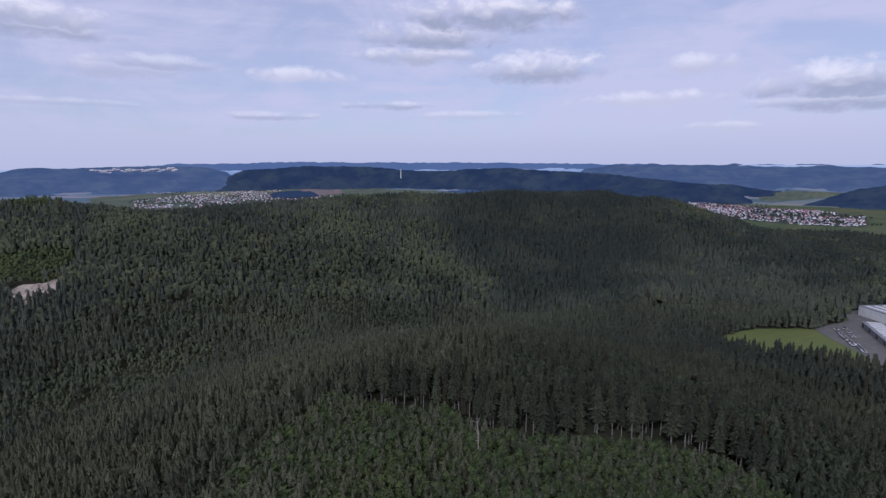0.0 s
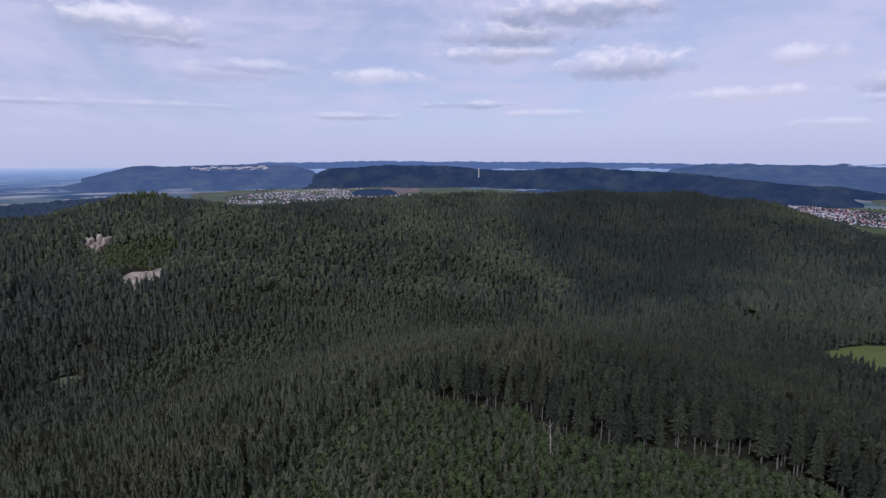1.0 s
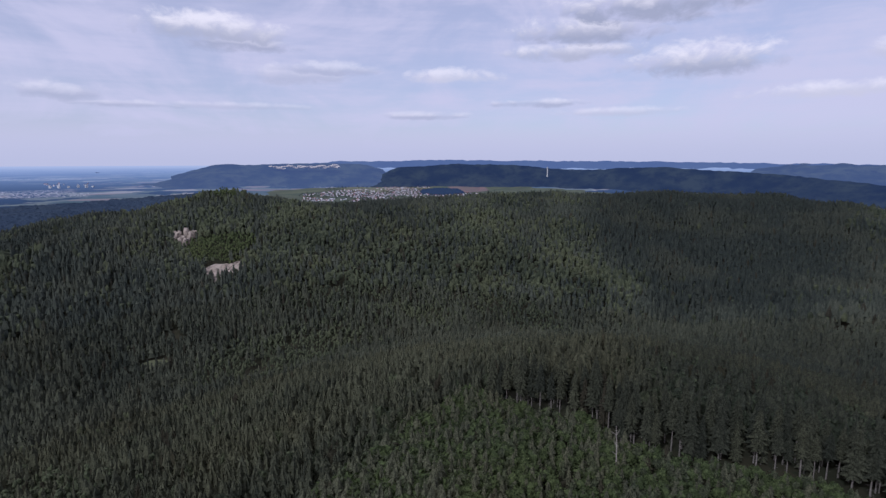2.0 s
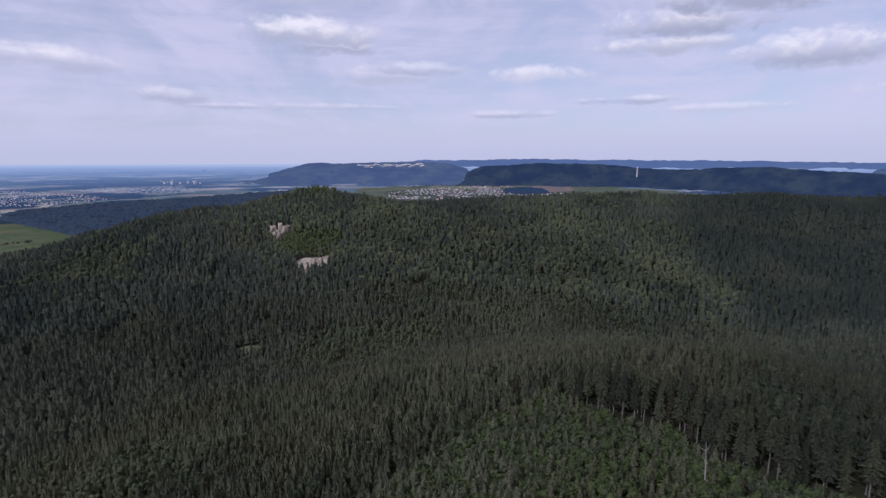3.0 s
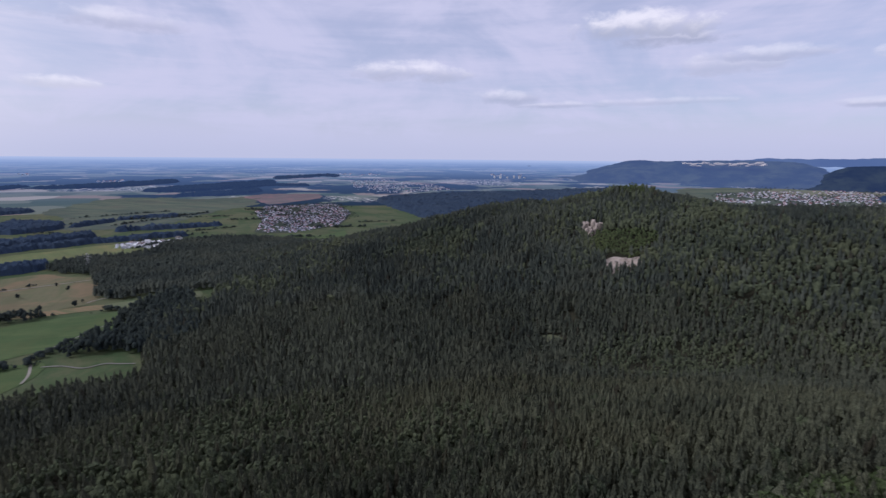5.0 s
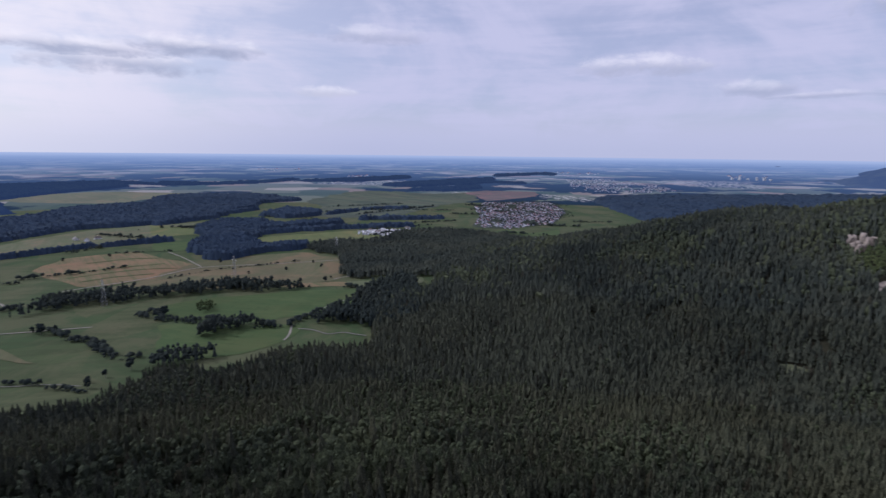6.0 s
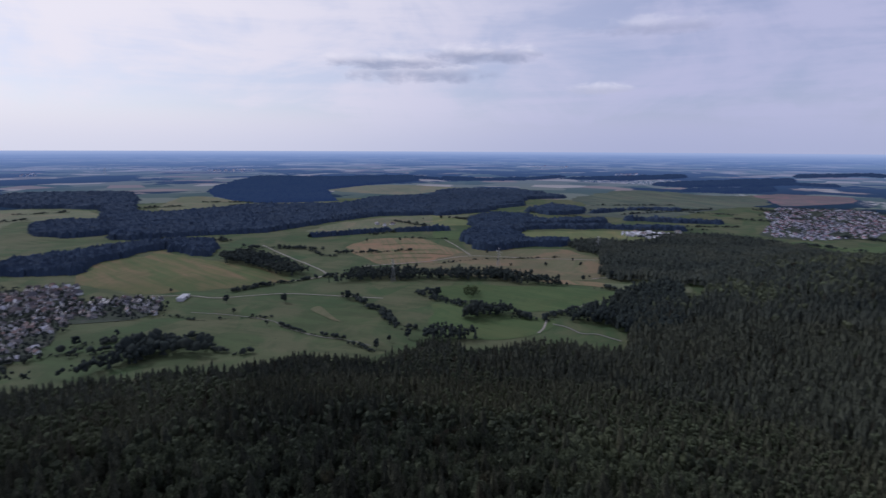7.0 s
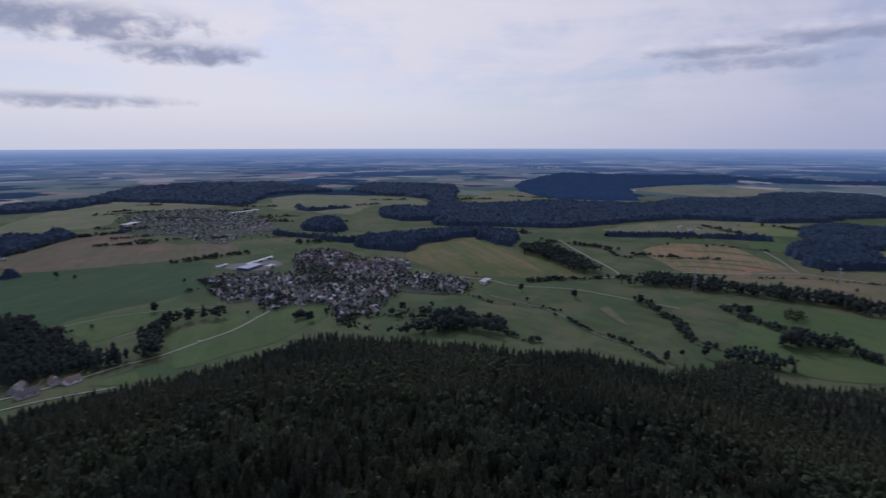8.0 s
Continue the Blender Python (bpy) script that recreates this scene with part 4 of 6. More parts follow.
def forest(name, label, r0, r1, az0, az1, cell, spruces, broads, seed, size=1.0, jitter=0.075, plantation=False, broad_fat=0.2, soft=True, fat_spruce=0.155, spruce="spruce", beech="beech"):
    rng = np.random.default_rng(seed)
    x, y = scatter(-r1, r1, -r1, r1, cell, rng)
    r, az = np.hypot(x, y), np.degrees(np.arctan2(-x, y))
    keep = (r >= r0) & (r < r1) & (az >= az0) & (az < az1)
    x, y = x[keep], y[keep]
    far_side = np.interp(np.degrees(np.arctan2(-x, y)), [-48, -27, -24, 5, 8, 60, 75, 90], [1700, 1700, 1500, 1480, 1310, 1250, 1560, 1560])
    keep = wooded(x, y) & (np.hypot(x, y) < far_side) & ~inside(x, y, STAND_STRIP) & ~inside(x, y, SCREE_EDGE) & ~inside(x, y, CLIFF) & ~inside(x, y, BEECHES) & ~inside(x, y, KNOLL) & (np.hypot(x, y) > 25)
    x, y = x[keep], y[keep]
    young = inside(x, y, YOUNG)
    if plantation != young.all():
        x, y, young = x[young == plantation], y[young == plantation], young[young == plantation]
    gone = (value_noise(x, y, 26, 31) > 0.93) | (rng.uniform(0, 1, len(x)) < 0.06)
    x, y, young = x[~gone], y[~gone], young[~gone]
    az, r = np.degrees(np.arctan2(-x, y)), np.hypot(x, y)
    old_growth = smooth((az - 70) / 14) * smooth((430 - r) / 90)                     # tall old mixed wood on the far flank of the spur
    stays = rng.uniform(0, 1, len(x)) > 0.5 * old_growth
    x, y, young, old_growth = x[stays], y[stays], young[stays], old_growth[stays]
    z = land(x, y) - 0.4
    stand = 0.6 * np.floor(value_noise(x, y, 75, 21) * 4.5) / 4 + 0.4 * value_noise(x, y, 40, 23)
    high = (17 + 12 * stand + rng.normal(0, 2.2, len(x))) * size * np.where(rng.uniform(0, 1, len(x)) < 0.12, 0.76, 1.0)
    high = high * (1 + 0.42 * old_growth)
    rim = np.interp(np.degrees(np.arctan2(-x, y)), EDGE_AZ, EDGE_R) - np.hypot(x, y)
    high = high * (1 - 0.32 * smooth((70 - rim) / 60) * (x < -300 * (y > 0)))
    grown = 12 * smooth((-x - 5) / 75)
    high = np.where(young, grown + 5.5 + 3.5 * value_noise(x, y, 20, 22) + rng.normal(0, 0.9, len(x)), high)
    tint = np.clip(0.42 + (value_noise(x, y, 210, 27) - 0.5) * 1.0 + (value_noise(x, y, 60, 25) - 0.5) * 0.9 + rng.uniform(-0.25, 0.25, len(x)), 0, 1)
    az, r = np.degrees(np.arctan2(-x, y)), np.hypot(x, y)
    dark = smooth((az + 25) / 5) * smooth((4 - az) / 7) * smooth((r - 880) / 170)     # cloud shade on the farther hill, painted by darkening the tree tints
    slope_shade = smooth((2 - az) / 16) * smooth((820 - r) / 250)                           # cloud shade painted into the lower slope's tints, among brownish broadleaves
    dark = np.maximum(dark, 0.95 * slope_shade * ~young)
    sx, sy = polar(39.5, 960)
    light = np.exp(-((x - sx) ** 2 + (y - sy) ** 2) / 130 ** 2)                       # fresh beech round the scree
    shoulder_pale = smooth((az - 34) / 8) * smooth((92 - az) / 8) * smooth((r - 300) / 120)    # paler tint on the shoulder, for its lighter beeches and painted haze
    light = light + 0.45 * shoulder_pale
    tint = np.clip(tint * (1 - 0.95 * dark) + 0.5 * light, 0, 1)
    is_broad = rng.uniform(0, 1, len(x)) < np.where(young, 0.75, broad_share(x, y) * (1 - 0.9 * dark) + 0.35 * slope_shade * (r < 330))
    # paler tints by direction paint sunlight on these slopes; the plantation is simply lighter
    tint = np.clip(tint + 0.35 * young + 0.24 * smooth((az - 3) / 10) * smooth((44 - az) / 10) + 0.10 * smooth((az - 8) / 10) * smooth((70 - az) / 14) * smooth((650 - r) / 150) , 0, 0.93)
    tint = np.where(rng.uniform(0, 1, len(x)) < 0.018 + 0.04 * smooth((-az - 8) / 8) * (r < 330) * ~young, 1.0, tint)
    is_spruce = ~is_broad
    turn = rng.uniform(0, 6.28, len(x))
    for what, mask, forms, mat, fat in (("spruces", is_spruce, spruces, spruce, fat_spruce), ("broadleaves", is_broad, broads, "young" if plantation else beech, broad_fat)):
        pieces = []
        pick = rng.integers(0, len(forms), len(x))
        for k, (fv, ff) in enumerate(forms):
            m = mask & (pick == k)
            if not m.any():
                continue
            hh = high[m] * (1.0 if what == "spruces" else 0.84)
            wide = hh * (fat + 0.06 * plantation) * rng.uniform(0.7, 1.35, m.sum()) + 0.5 * size
            pieces.append(many(fv, ff, x[m], y[m], z[m], wide, hh, turn[m], tint[m], rng, jitter, 0.22))
        if pieces:
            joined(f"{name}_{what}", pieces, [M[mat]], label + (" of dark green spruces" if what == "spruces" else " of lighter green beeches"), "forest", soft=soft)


shape_rng = np.random.default_rng(5)
NEAR_SPRUCE = [spruce_form(7, 10, shape_rng, 0.14) for _ in range(6)]
LOWER_SPRUCE = [spruce_form(5, 7, shape_rng, 0.16) for _ in range(5)]
YOUNG_SPRUCE = [spruce_form(7, 9, shape_rng, 0.05) for _ in range(5)]
LEAF_BROAD = [leaf_form(80, shape_rng) for _ in range(6)]
YOUNG_BROAD = [leaf_form(75, shape_rng, 0.08) for _ in range(6)]
MID_SPRUCE = [spruce_form(4, 6, shape_rng) for _ in range(5)]
FAR_SPRUCE = [spruce_form(3, 5, shape_rng) for _ in range(4)]
NEAR_BROAD = [broad_form(4, shape_rng) for _ in range(5)]
MID_BROAD = [broad_form(2, shape_rng) for _ in range(4)]
FAR_BROAD = [broad_form(1, shape_rng) for _ in range(5)]
HILL_BROAD = [broad_form(1, shape_rng) for _ in range(5)]
forest("near_forest", "dense near forest slope", 150, 320, -48, 180, 4.4, NEAR_SPRUCE, LEAF_BROAD, 101, 0.74, broad_fat=0.22, soft=False, jitter=0.05, fat_spruce=0.135)
forest("lower_forest", "dense lower forest slope", 320, 500, -48, 180, 4.6, LOWER_SPRUCE, NEAR_BROAD, 107, 0.78, broad_fat=0.21, soft=False, jitter=0.05, fat_spruce=0.14)
forest("plantation", "young dense plantation", 100, 330, -48, 60, 3.4, YOUNG_SPRUCE, YOUNG_BROAD, 106, plantation=True, soft=False, broad_fat=0.27, jitter=0.05, fat_spruce=0.12)
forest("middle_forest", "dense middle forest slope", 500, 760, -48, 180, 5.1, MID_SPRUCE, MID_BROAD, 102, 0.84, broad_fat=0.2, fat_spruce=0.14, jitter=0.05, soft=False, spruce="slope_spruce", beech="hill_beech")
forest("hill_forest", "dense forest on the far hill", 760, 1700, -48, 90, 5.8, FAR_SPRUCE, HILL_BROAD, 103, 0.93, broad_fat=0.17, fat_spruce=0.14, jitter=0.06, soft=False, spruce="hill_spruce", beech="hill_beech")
forest("back_forest", "forest on the slope behind", 60, 600, -180, -48, 12.0, FAR_SPRUCE, FAR_BROAD, 104, 1.1)
forest("under_forest", "forest below on the spur", 25, 150, -48, 180, 8.0, FAR_SPRUCE, FAR_BROAD, 105)


# ---- woods of the plain ----
def grove(name, ring, cell, label, seed, mat="wood", size=1.0, spruce=0.25, closed=0.0):
    rng = np.random.default_rng(seed)
    a = np.array(ring)
    x, y = scatter(a[:, 0].min(), a[:, 0].max(), a[:, 1].min(), a[:, 1].max(), cell, rng)
    wob = (value_noise(x, y, 35, seed) - 0.5) * min(24, 0.12 * np.ptp(a, 0).sum()) if cell < 14 else (value_noise(x, y, 150, seed) - 0.5) * 330 + (value_noise(x, y, 60, seed) - 0.5) * 120
    keep = inside(x + wob, y - wob, [tuple(p) for p in outline(ring)])
    x, y = x[keep], y[keep]
    z = land(x, y) - 0.3
    high = (15 + 6 * value_noise(x, y, 60, 7) + rng.normal(0, 2.6 if cell < 12 else 1.2, len(x))) * size
    tint = np.clip(value_noise(x, y, 80, 6) * 0.6 + rng.uniform(0, 0.4, len(x)) - 0.1, 0, 0.93)
    pointed = rng.uniform(0, 1, len(x)) < spruce
    pieces = []
    for mask, forms, fat in ((~pointed, MID_BROAD if cell < 7 else FAR_BROAD, 0.33), (pointed, FAR_SPRUCE, 0.2)):
        pick = rng.integers(0, len(forms), len(x))
        for k, (fv, ff) in enumerate(forms):
            m = mask & (pick == k)
            if m.any():
                pieces.append(many(fv, ff, x[m], y[m], z[m], np.maximum(high[m] * fat, cell * closed) * rng.uniform(0.8, 1.2, m.sum()), high[m], rng.uniform(0, 6.28, m.sum()), tint[m], rng, 0.05, 0.2))
    return joined(name, pieces, [M[mat]], label, "woodland", soft=True)


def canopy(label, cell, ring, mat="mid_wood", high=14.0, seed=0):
    """A closed wood: one uneven roof of crowns that comes down to the ground along its rim."""
    seed = seed or 11 + int(abs(ring[0][0])) % 89
    rng = np.random.default_rng(seed)
    edge = outline(ring)
    out = np.hypot(edge[:, 0], edge[:, 1])
    cell = min(cell, out.mean() / 340)
    lo, hi = edge.min(0) - 2 * cell, edge.max(0) + 2 * cell
    gx, gy = np.meshgrid(np.arange(lo[0], hi[0], cell), np.arange(lo[1], hi[1], cell))
    gx, gy = gx + rng.uniform(-0.4, 0.4, gx.shape) * cell, gy + rng.uniform(-0.4, 0.4, gx.shape) * cell
    wob = (value_noise(gx, gy, 40, seed) - 0.5) * 26 + (value_noise(gx, gy, 13, seed + 3) - 0.5) * 14
    full = inside(gx + wob, gy - wob, [tuple(p) for p in edge])
    r = np.hypot(gx, gy)
    k = r / true_distance(r)
    near = full.astype(float)
    for _ in range(2):
        near = (near + np.roll(near, 1, 0) + np.roll(near, -1, 0) + np.roll(near, 1, 1) + np.roll(near, -1, 1)) / 5
    rim = smooth((near - 0.25) / 0.6)
    crowns = (high + 4 * value_noise(gx, gy, 60, 7) + 3 * (value_noise(gx, gy, 22, seed + 5) - 0.5) + rng.normal(0, 2.3, gx.shape)) * k * (0.3 + 0.7 * rim) * rng.uniform(0.75, 1.1, gx.shape)
    z = land(gx, gy) + np.where(full, crowns, -0.5)
    i, j = np.nonzero(full[:-1, :-1] | full[1:, :-1] | full[:-1, 1:] | full[1:, 1:])
    w = gx.shape[1]
    a, b, c, d = i * w + j, i * w + j + 1, (i + 1) * w + j + 1, (i + 1) * w + j
    tris = np.concatenate([np.stack([a, b, c], -1), np.stack([a, c, d], -1)])
    used, at = np.unique(tris, return_inverse=True)
    verts = np.stack([gx.ravel(), gy.ravel(), z.ravel()], -1)[used]
    tint = np.clip(value_noise(gx, gy, 90, 6) * 0.6 + rng.uniform(0, 0.4, gx.shape), 0, 0.93).ravel()[used]
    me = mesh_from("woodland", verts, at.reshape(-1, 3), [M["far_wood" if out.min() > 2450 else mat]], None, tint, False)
    return tagged(new("woodland", me), label, "woodland", kind="stuff")


def belt(label, width, line):
    """A long narrow wood along a line."""
    p = np.array(line, float)
    way = np.gradient(p, axis=0)
    side = np.stack([-way[:, 1], way[:, 0]], -1) / np.linalg.norm(way, axis=1)[:, None] * width / 2
    ring = [tuple(q) for q in p + side] + [tuple(q) for q in (p - side)[::-1]]
    if np.hypot(p[:, 0], p[:, 1]).min() < 1300:
        return grove("woodland", ring, 5.0, label, 260 + int(width), spruce=0.2, closed=0.5)
    return canopy(label, 5 + width / 18, ring, high=11.0)


def hedge(line, label, seed, width=9, high=6):
    """A row of bushes and small trees along a line."""
    rng = np.random.default_rng(seed)
    pts = np.array(line, float)
    xs, ys = [], []
    for a, b in zip(pts, pts[1:]):
        n = max(3, int(np.hypot(*(b - a)) / 2.6))
        s = rng.uniform(0, 1, n)[:, None]
        p = a + (b - a) * s + rng.normal(0, width / 3.5, (n, 2))
        xs.append(p[:, 0]), ys.append(p[:, 1])
    x, y = np.concatenate(xs), np.concatenate(ys)
    h = (np.abs(rng.normal(high, high * 0.4, len(x))) + 1.2) * np.where(value_noise(x, y, 17, seed) < 0.36, 0.35, 0.9)
    fv, ff = FAR_BROAD[seed % len(FAR_BROAD)]
    piece = many(fv, ff, x, y, land(x, y) - 0.25 * h, h * 0.5, h * 1.15, rng.uniform(0, 6.28, len(x)), rng.uniform(0, 0.9, len(x)), rng, 0.1, 0.2)
    return joined("hedge", [piece], [M["wood"]], label, "hedge", soft=True)


# woods of the plain, nearest the village first
grove("woodland", [(-25, -930), (-50, -910), (-65, -835), (-85, -765), (-110, -675), (-125, -675), (-115, -660), (-75, -660), (-40, -665), (-10, -685)], 5.5, "dark mixed wood beside the country road", 201, spruce=0.5, closed=0.5)
grove("woodland", [(-125, -675), (-150, -725), (-190, -785), (-235, -785), (-265, -750), (-275, -775), (-230, -785), (-185, -740), (-155, -665), (-125, -650)], 5, "dark belt of trees along the stream", 202, spruce=0.1, closed=0.5)
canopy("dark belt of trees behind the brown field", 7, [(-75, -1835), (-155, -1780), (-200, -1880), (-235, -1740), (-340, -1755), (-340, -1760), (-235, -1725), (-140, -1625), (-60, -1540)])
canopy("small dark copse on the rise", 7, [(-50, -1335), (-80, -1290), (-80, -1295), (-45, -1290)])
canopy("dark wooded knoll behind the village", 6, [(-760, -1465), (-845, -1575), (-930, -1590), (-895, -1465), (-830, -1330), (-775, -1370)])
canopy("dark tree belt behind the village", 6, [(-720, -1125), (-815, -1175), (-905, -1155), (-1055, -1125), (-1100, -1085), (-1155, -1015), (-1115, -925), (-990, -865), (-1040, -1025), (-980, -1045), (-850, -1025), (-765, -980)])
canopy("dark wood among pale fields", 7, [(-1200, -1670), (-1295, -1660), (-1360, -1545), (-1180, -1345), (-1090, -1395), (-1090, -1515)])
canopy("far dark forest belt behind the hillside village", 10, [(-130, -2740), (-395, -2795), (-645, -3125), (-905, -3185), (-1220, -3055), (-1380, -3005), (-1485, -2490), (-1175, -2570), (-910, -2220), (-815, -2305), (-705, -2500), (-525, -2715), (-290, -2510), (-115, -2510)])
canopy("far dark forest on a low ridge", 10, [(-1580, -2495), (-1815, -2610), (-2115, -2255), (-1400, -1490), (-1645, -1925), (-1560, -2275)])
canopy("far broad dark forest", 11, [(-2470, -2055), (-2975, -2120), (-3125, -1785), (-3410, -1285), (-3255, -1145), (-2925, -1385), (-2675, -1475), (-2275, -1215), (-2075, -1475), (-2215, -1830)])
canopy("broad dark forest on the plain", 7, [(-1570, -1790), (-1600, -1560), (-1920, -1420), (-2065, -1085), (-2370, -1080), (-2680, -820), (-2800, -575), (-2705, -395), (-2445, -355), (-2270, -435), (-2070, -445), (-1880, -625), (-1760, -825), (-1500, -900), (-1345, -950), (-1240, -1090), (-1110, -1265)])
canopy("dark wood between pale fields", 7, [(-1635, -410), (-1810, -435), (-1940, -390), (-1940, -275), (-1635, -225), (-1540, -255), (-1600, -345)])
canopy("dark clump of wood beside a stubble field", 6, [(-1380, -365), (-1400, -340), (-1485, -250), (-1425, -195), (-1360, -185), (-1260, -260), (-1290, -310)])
grove("woodland", [(-1000, -815), (-1040, -775), (-1030, -715), (-910, -555), (-905, -545), (-865, -570), (-920, -675), (-945, -770)], 6, "rough brush beside the winding road", 214, spruce=0.1, closed=0.5)
grove("woodland", [(-840, -480), (-865, -465), (-940, -460), (-955, -355), (-975, -295), (-985, -285), (-935, -300), (-895, -395)], 5.5, "dark strip of wood along the stream", 215, spruce=0.2, closed=0.5)
grove("woodland", [(-715, -192), (-745, -187), (-772, -176), (-764, -155), (-775, -137), (-750, -118), (-733, -148), (-716, -170)], 4.5, "dark grove in a green meadow", 216, size=1.05, spruce=0.1, closed=0.6)
grove("woodland", [(-622, -213), (-648, -211), (-655, -193), (-648, -168), (-664, -146), (-642, -148), (-630, -165), (-616, -188)], 4.5, "round dark grove at the forest edge", 217, size=1.0, spruce=0.1, closed=0.6)
grove("woodland", [(-862, -224), (-872, -205), (-836, -190), (-824, -213)], 5, "small round clump of lighter trees", 218, "young", 0.7, spruce=0, closed=0.5)
grove("woodland", [(-480, -545), (-520, -510), (-505, -475), (-510, -445), (-490, -430), (-475, -465), (-450, -510)], 9, "brush and trees below the village", 219, spruce=0.1, closed=0.5)
grove("woodland", [(-355, -605), (-355, -570), (-395, -530), (-435, -525), (-475, -510), (-455, -485), (-385, -530)], 5, "tall trees between the village and the forest", 220, spruce=0.2, closed=0.5)
grove("woodland", [(-1380, -85), (-1415, -70), (-1455, 5), (-1420, 100), (-1500, 130), (-1600, 220), (-1610, 330), (-1505, 440), (-1370, 470), (-1015, 405), (-860, 300), (-900, 215), (-940, 140), (-990, 35), (-1020, 5), (-1230, 0), (-1275, -30)], 6, "dark wood on the plain beside the forest", 291, "hill_spruce", 1.0, 0.7, 0.5)
grove("woodland", [(-750, -45), (-810, 10), (-870, 35), (-910, 80), (-880, 125), (-715, 105), (-690, 65), (-690, 35), (-720, 10)], 5.5, "dark wood between two meadows", 222, spruce=0.5, closed=0.5)
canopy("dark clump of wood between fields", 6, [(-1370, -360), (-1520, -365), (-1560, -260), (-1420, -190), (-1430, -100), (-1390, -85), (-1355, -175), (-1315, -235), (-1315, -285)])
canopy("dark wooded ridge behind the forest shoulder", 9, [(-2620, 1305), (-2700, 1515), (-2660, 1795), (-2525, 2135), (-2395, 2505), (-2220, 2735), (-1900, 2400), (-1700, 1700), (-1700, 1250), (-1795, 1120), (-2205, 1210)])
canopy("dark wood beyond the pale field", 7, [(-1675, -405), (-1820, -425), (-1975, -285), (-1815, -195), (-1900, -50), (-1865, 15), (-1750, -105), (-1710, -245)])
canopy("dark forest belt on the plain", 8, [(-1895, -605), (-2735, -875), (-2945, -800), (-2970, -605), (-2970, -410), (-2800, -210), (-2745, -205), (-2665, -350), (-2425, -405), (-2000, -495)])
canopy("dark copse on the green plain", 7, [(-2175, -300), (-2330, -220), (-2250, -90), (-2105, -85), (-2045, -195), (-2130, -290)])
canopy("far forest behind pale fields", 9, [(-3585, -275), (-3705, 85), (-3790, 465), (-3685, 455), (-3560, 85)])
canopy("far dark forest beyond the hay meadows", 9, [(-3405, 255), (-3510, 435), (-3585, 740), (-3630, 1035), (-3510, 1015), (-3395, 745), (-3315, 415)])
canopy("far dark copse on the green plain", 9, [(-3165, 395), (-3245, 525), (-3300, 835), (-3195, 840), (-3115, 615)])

belt("dark belt of trees along the lower stream", 22, [(-965, -280), (-970, -220), (-980, -205), (-975, -160), (-975, -125)])
belt("dark belt of trees beside the bright meadow", 18, [(-940, -300), (-955, -200), (-950, -125), (-940, -65)])
belt("dark belt of trees on the green plain", 34, [(-1975, 80), (-1980, 255), (-1990, 370)])
belt("far dark belt of trees on the plain", 30, [(-2320, 90), (-2340, 185), (-2330, 285)])
belt("long dark belt of trees beyond the pale field", 34, [(-1565, -375), (-1675, -155), (-1740, 75), (-1750, 230)])
belt("short dark belt of trees on the plain", 26, [(-2145, -40), (-2260, 60)])
belt("far dark belt of trees", 60, [(-3370, 740), (-3455, 950), (-3370, 1185)])
belt("far dark belt before the horizon", 90, [(-3725, 1100), (-3735, 1420), (-3670, 1515)])
belt("hedge of dark trees between pale fields", 14, [(-1330, -770), (-1460, -635), (-1495, -530), (-1525, -450)])
belt("dark tree line at the wood's edge", 22, [(-1500, -930), (-1650, -850), (-1800, -790)])
belt("far belt of trees round the far town", 50, [(-3380, -1275), (-3360, -1020), (-3420, -850), (-3440, -630)])
belt("tree belt beside pale fields", 30, [(-2215, -425), (-2360, -340)])
belt("dark trees behind the hill field", 24, [(-1010, -1150), (-1085, -1070), (-1145, -1005)])
belt("dark trees round pale halls", 24, [(-1015, -2005), (-1005, -1860), (-1155, -1830)])
belt("tree line in the valley", 16, [(-650, -1440), (-705, -1315), (-740, -1175)])
belt("far dark woodland", 70, [(-3355, -965), (-3520, -490), (-3665, -280)])
belt("far dark tree belts", 50, [(-3435, -1015), (-3425, -765), (-3485, -510)])

hedge([(-625, -430), (-610, -395), (-600, -360), (-600, -335), (-590, -310)], "row of young trees along the field lane", 300, 3, 4.5)
hedge([(-580, -295), (-560, -260), (-555, -250)], "bushes at the end of the lane", 301, 5, 5)
hedge([(-765, -370), (-735, -330), (-705, -305), (-660, -265), (-650, -240)], "ragged hedge across the meadow", 302, 8, 6)
hedge([(-840, -300), (-805, -260), (-795, -235), (-780, -200)], "ragged hedge beside the meadow", 303, 7, 5)
hedge([(-750, -600), (-830, -550), (-905, -490)], "long hedge below the hill field", 304, 7, 5)
hedge([(-748, -122), (-742, -90), (-745, -65)], "hedge from the grove to the lane", 305, 12, 8)
hedge([(-760, -120), (-750, -65)], "thick hedge above the lower meadow", 306, 10, 6)
hedge([(-758, -72), (-785, -45), (-802, -28)], "low hedge beside a farm lane", 307, 8, 6)
hedge([(-830, -305), (-855, -280), (-825, -260), (-800, -230), (-795, -205), (-800, -180)], "row of trees down the meadow slope", 322, 7, 6)
hedge([(-785, -405), (-770, -375), (-740, -350), (-730, -315), (-690, -285), (-670, -265), (-660, -235)], "hedge with single trees across the meadow", 323, 7, 6)
hedge([(-972, -128), (-952, -100), (-945, -55)], "low hedge on the bank of the tan strip", 324, 5, 4)
hedge([(-810, -260), (-800, -225), (-795, -190)], "hedge before the dark grove", 308, 8, 5)
hedge([(-980, -195), (-980, -150), (-975, -85)], "trees at the edge of the olive field", 309, 9, 7)
hedge([(-925, -5), (-905, 35)], "round bushes at the meadow tip", 310, 9, 7)
hedge([(-275, -960), (-310, -975)], "bushes in the pasture", 311, 9, 6)
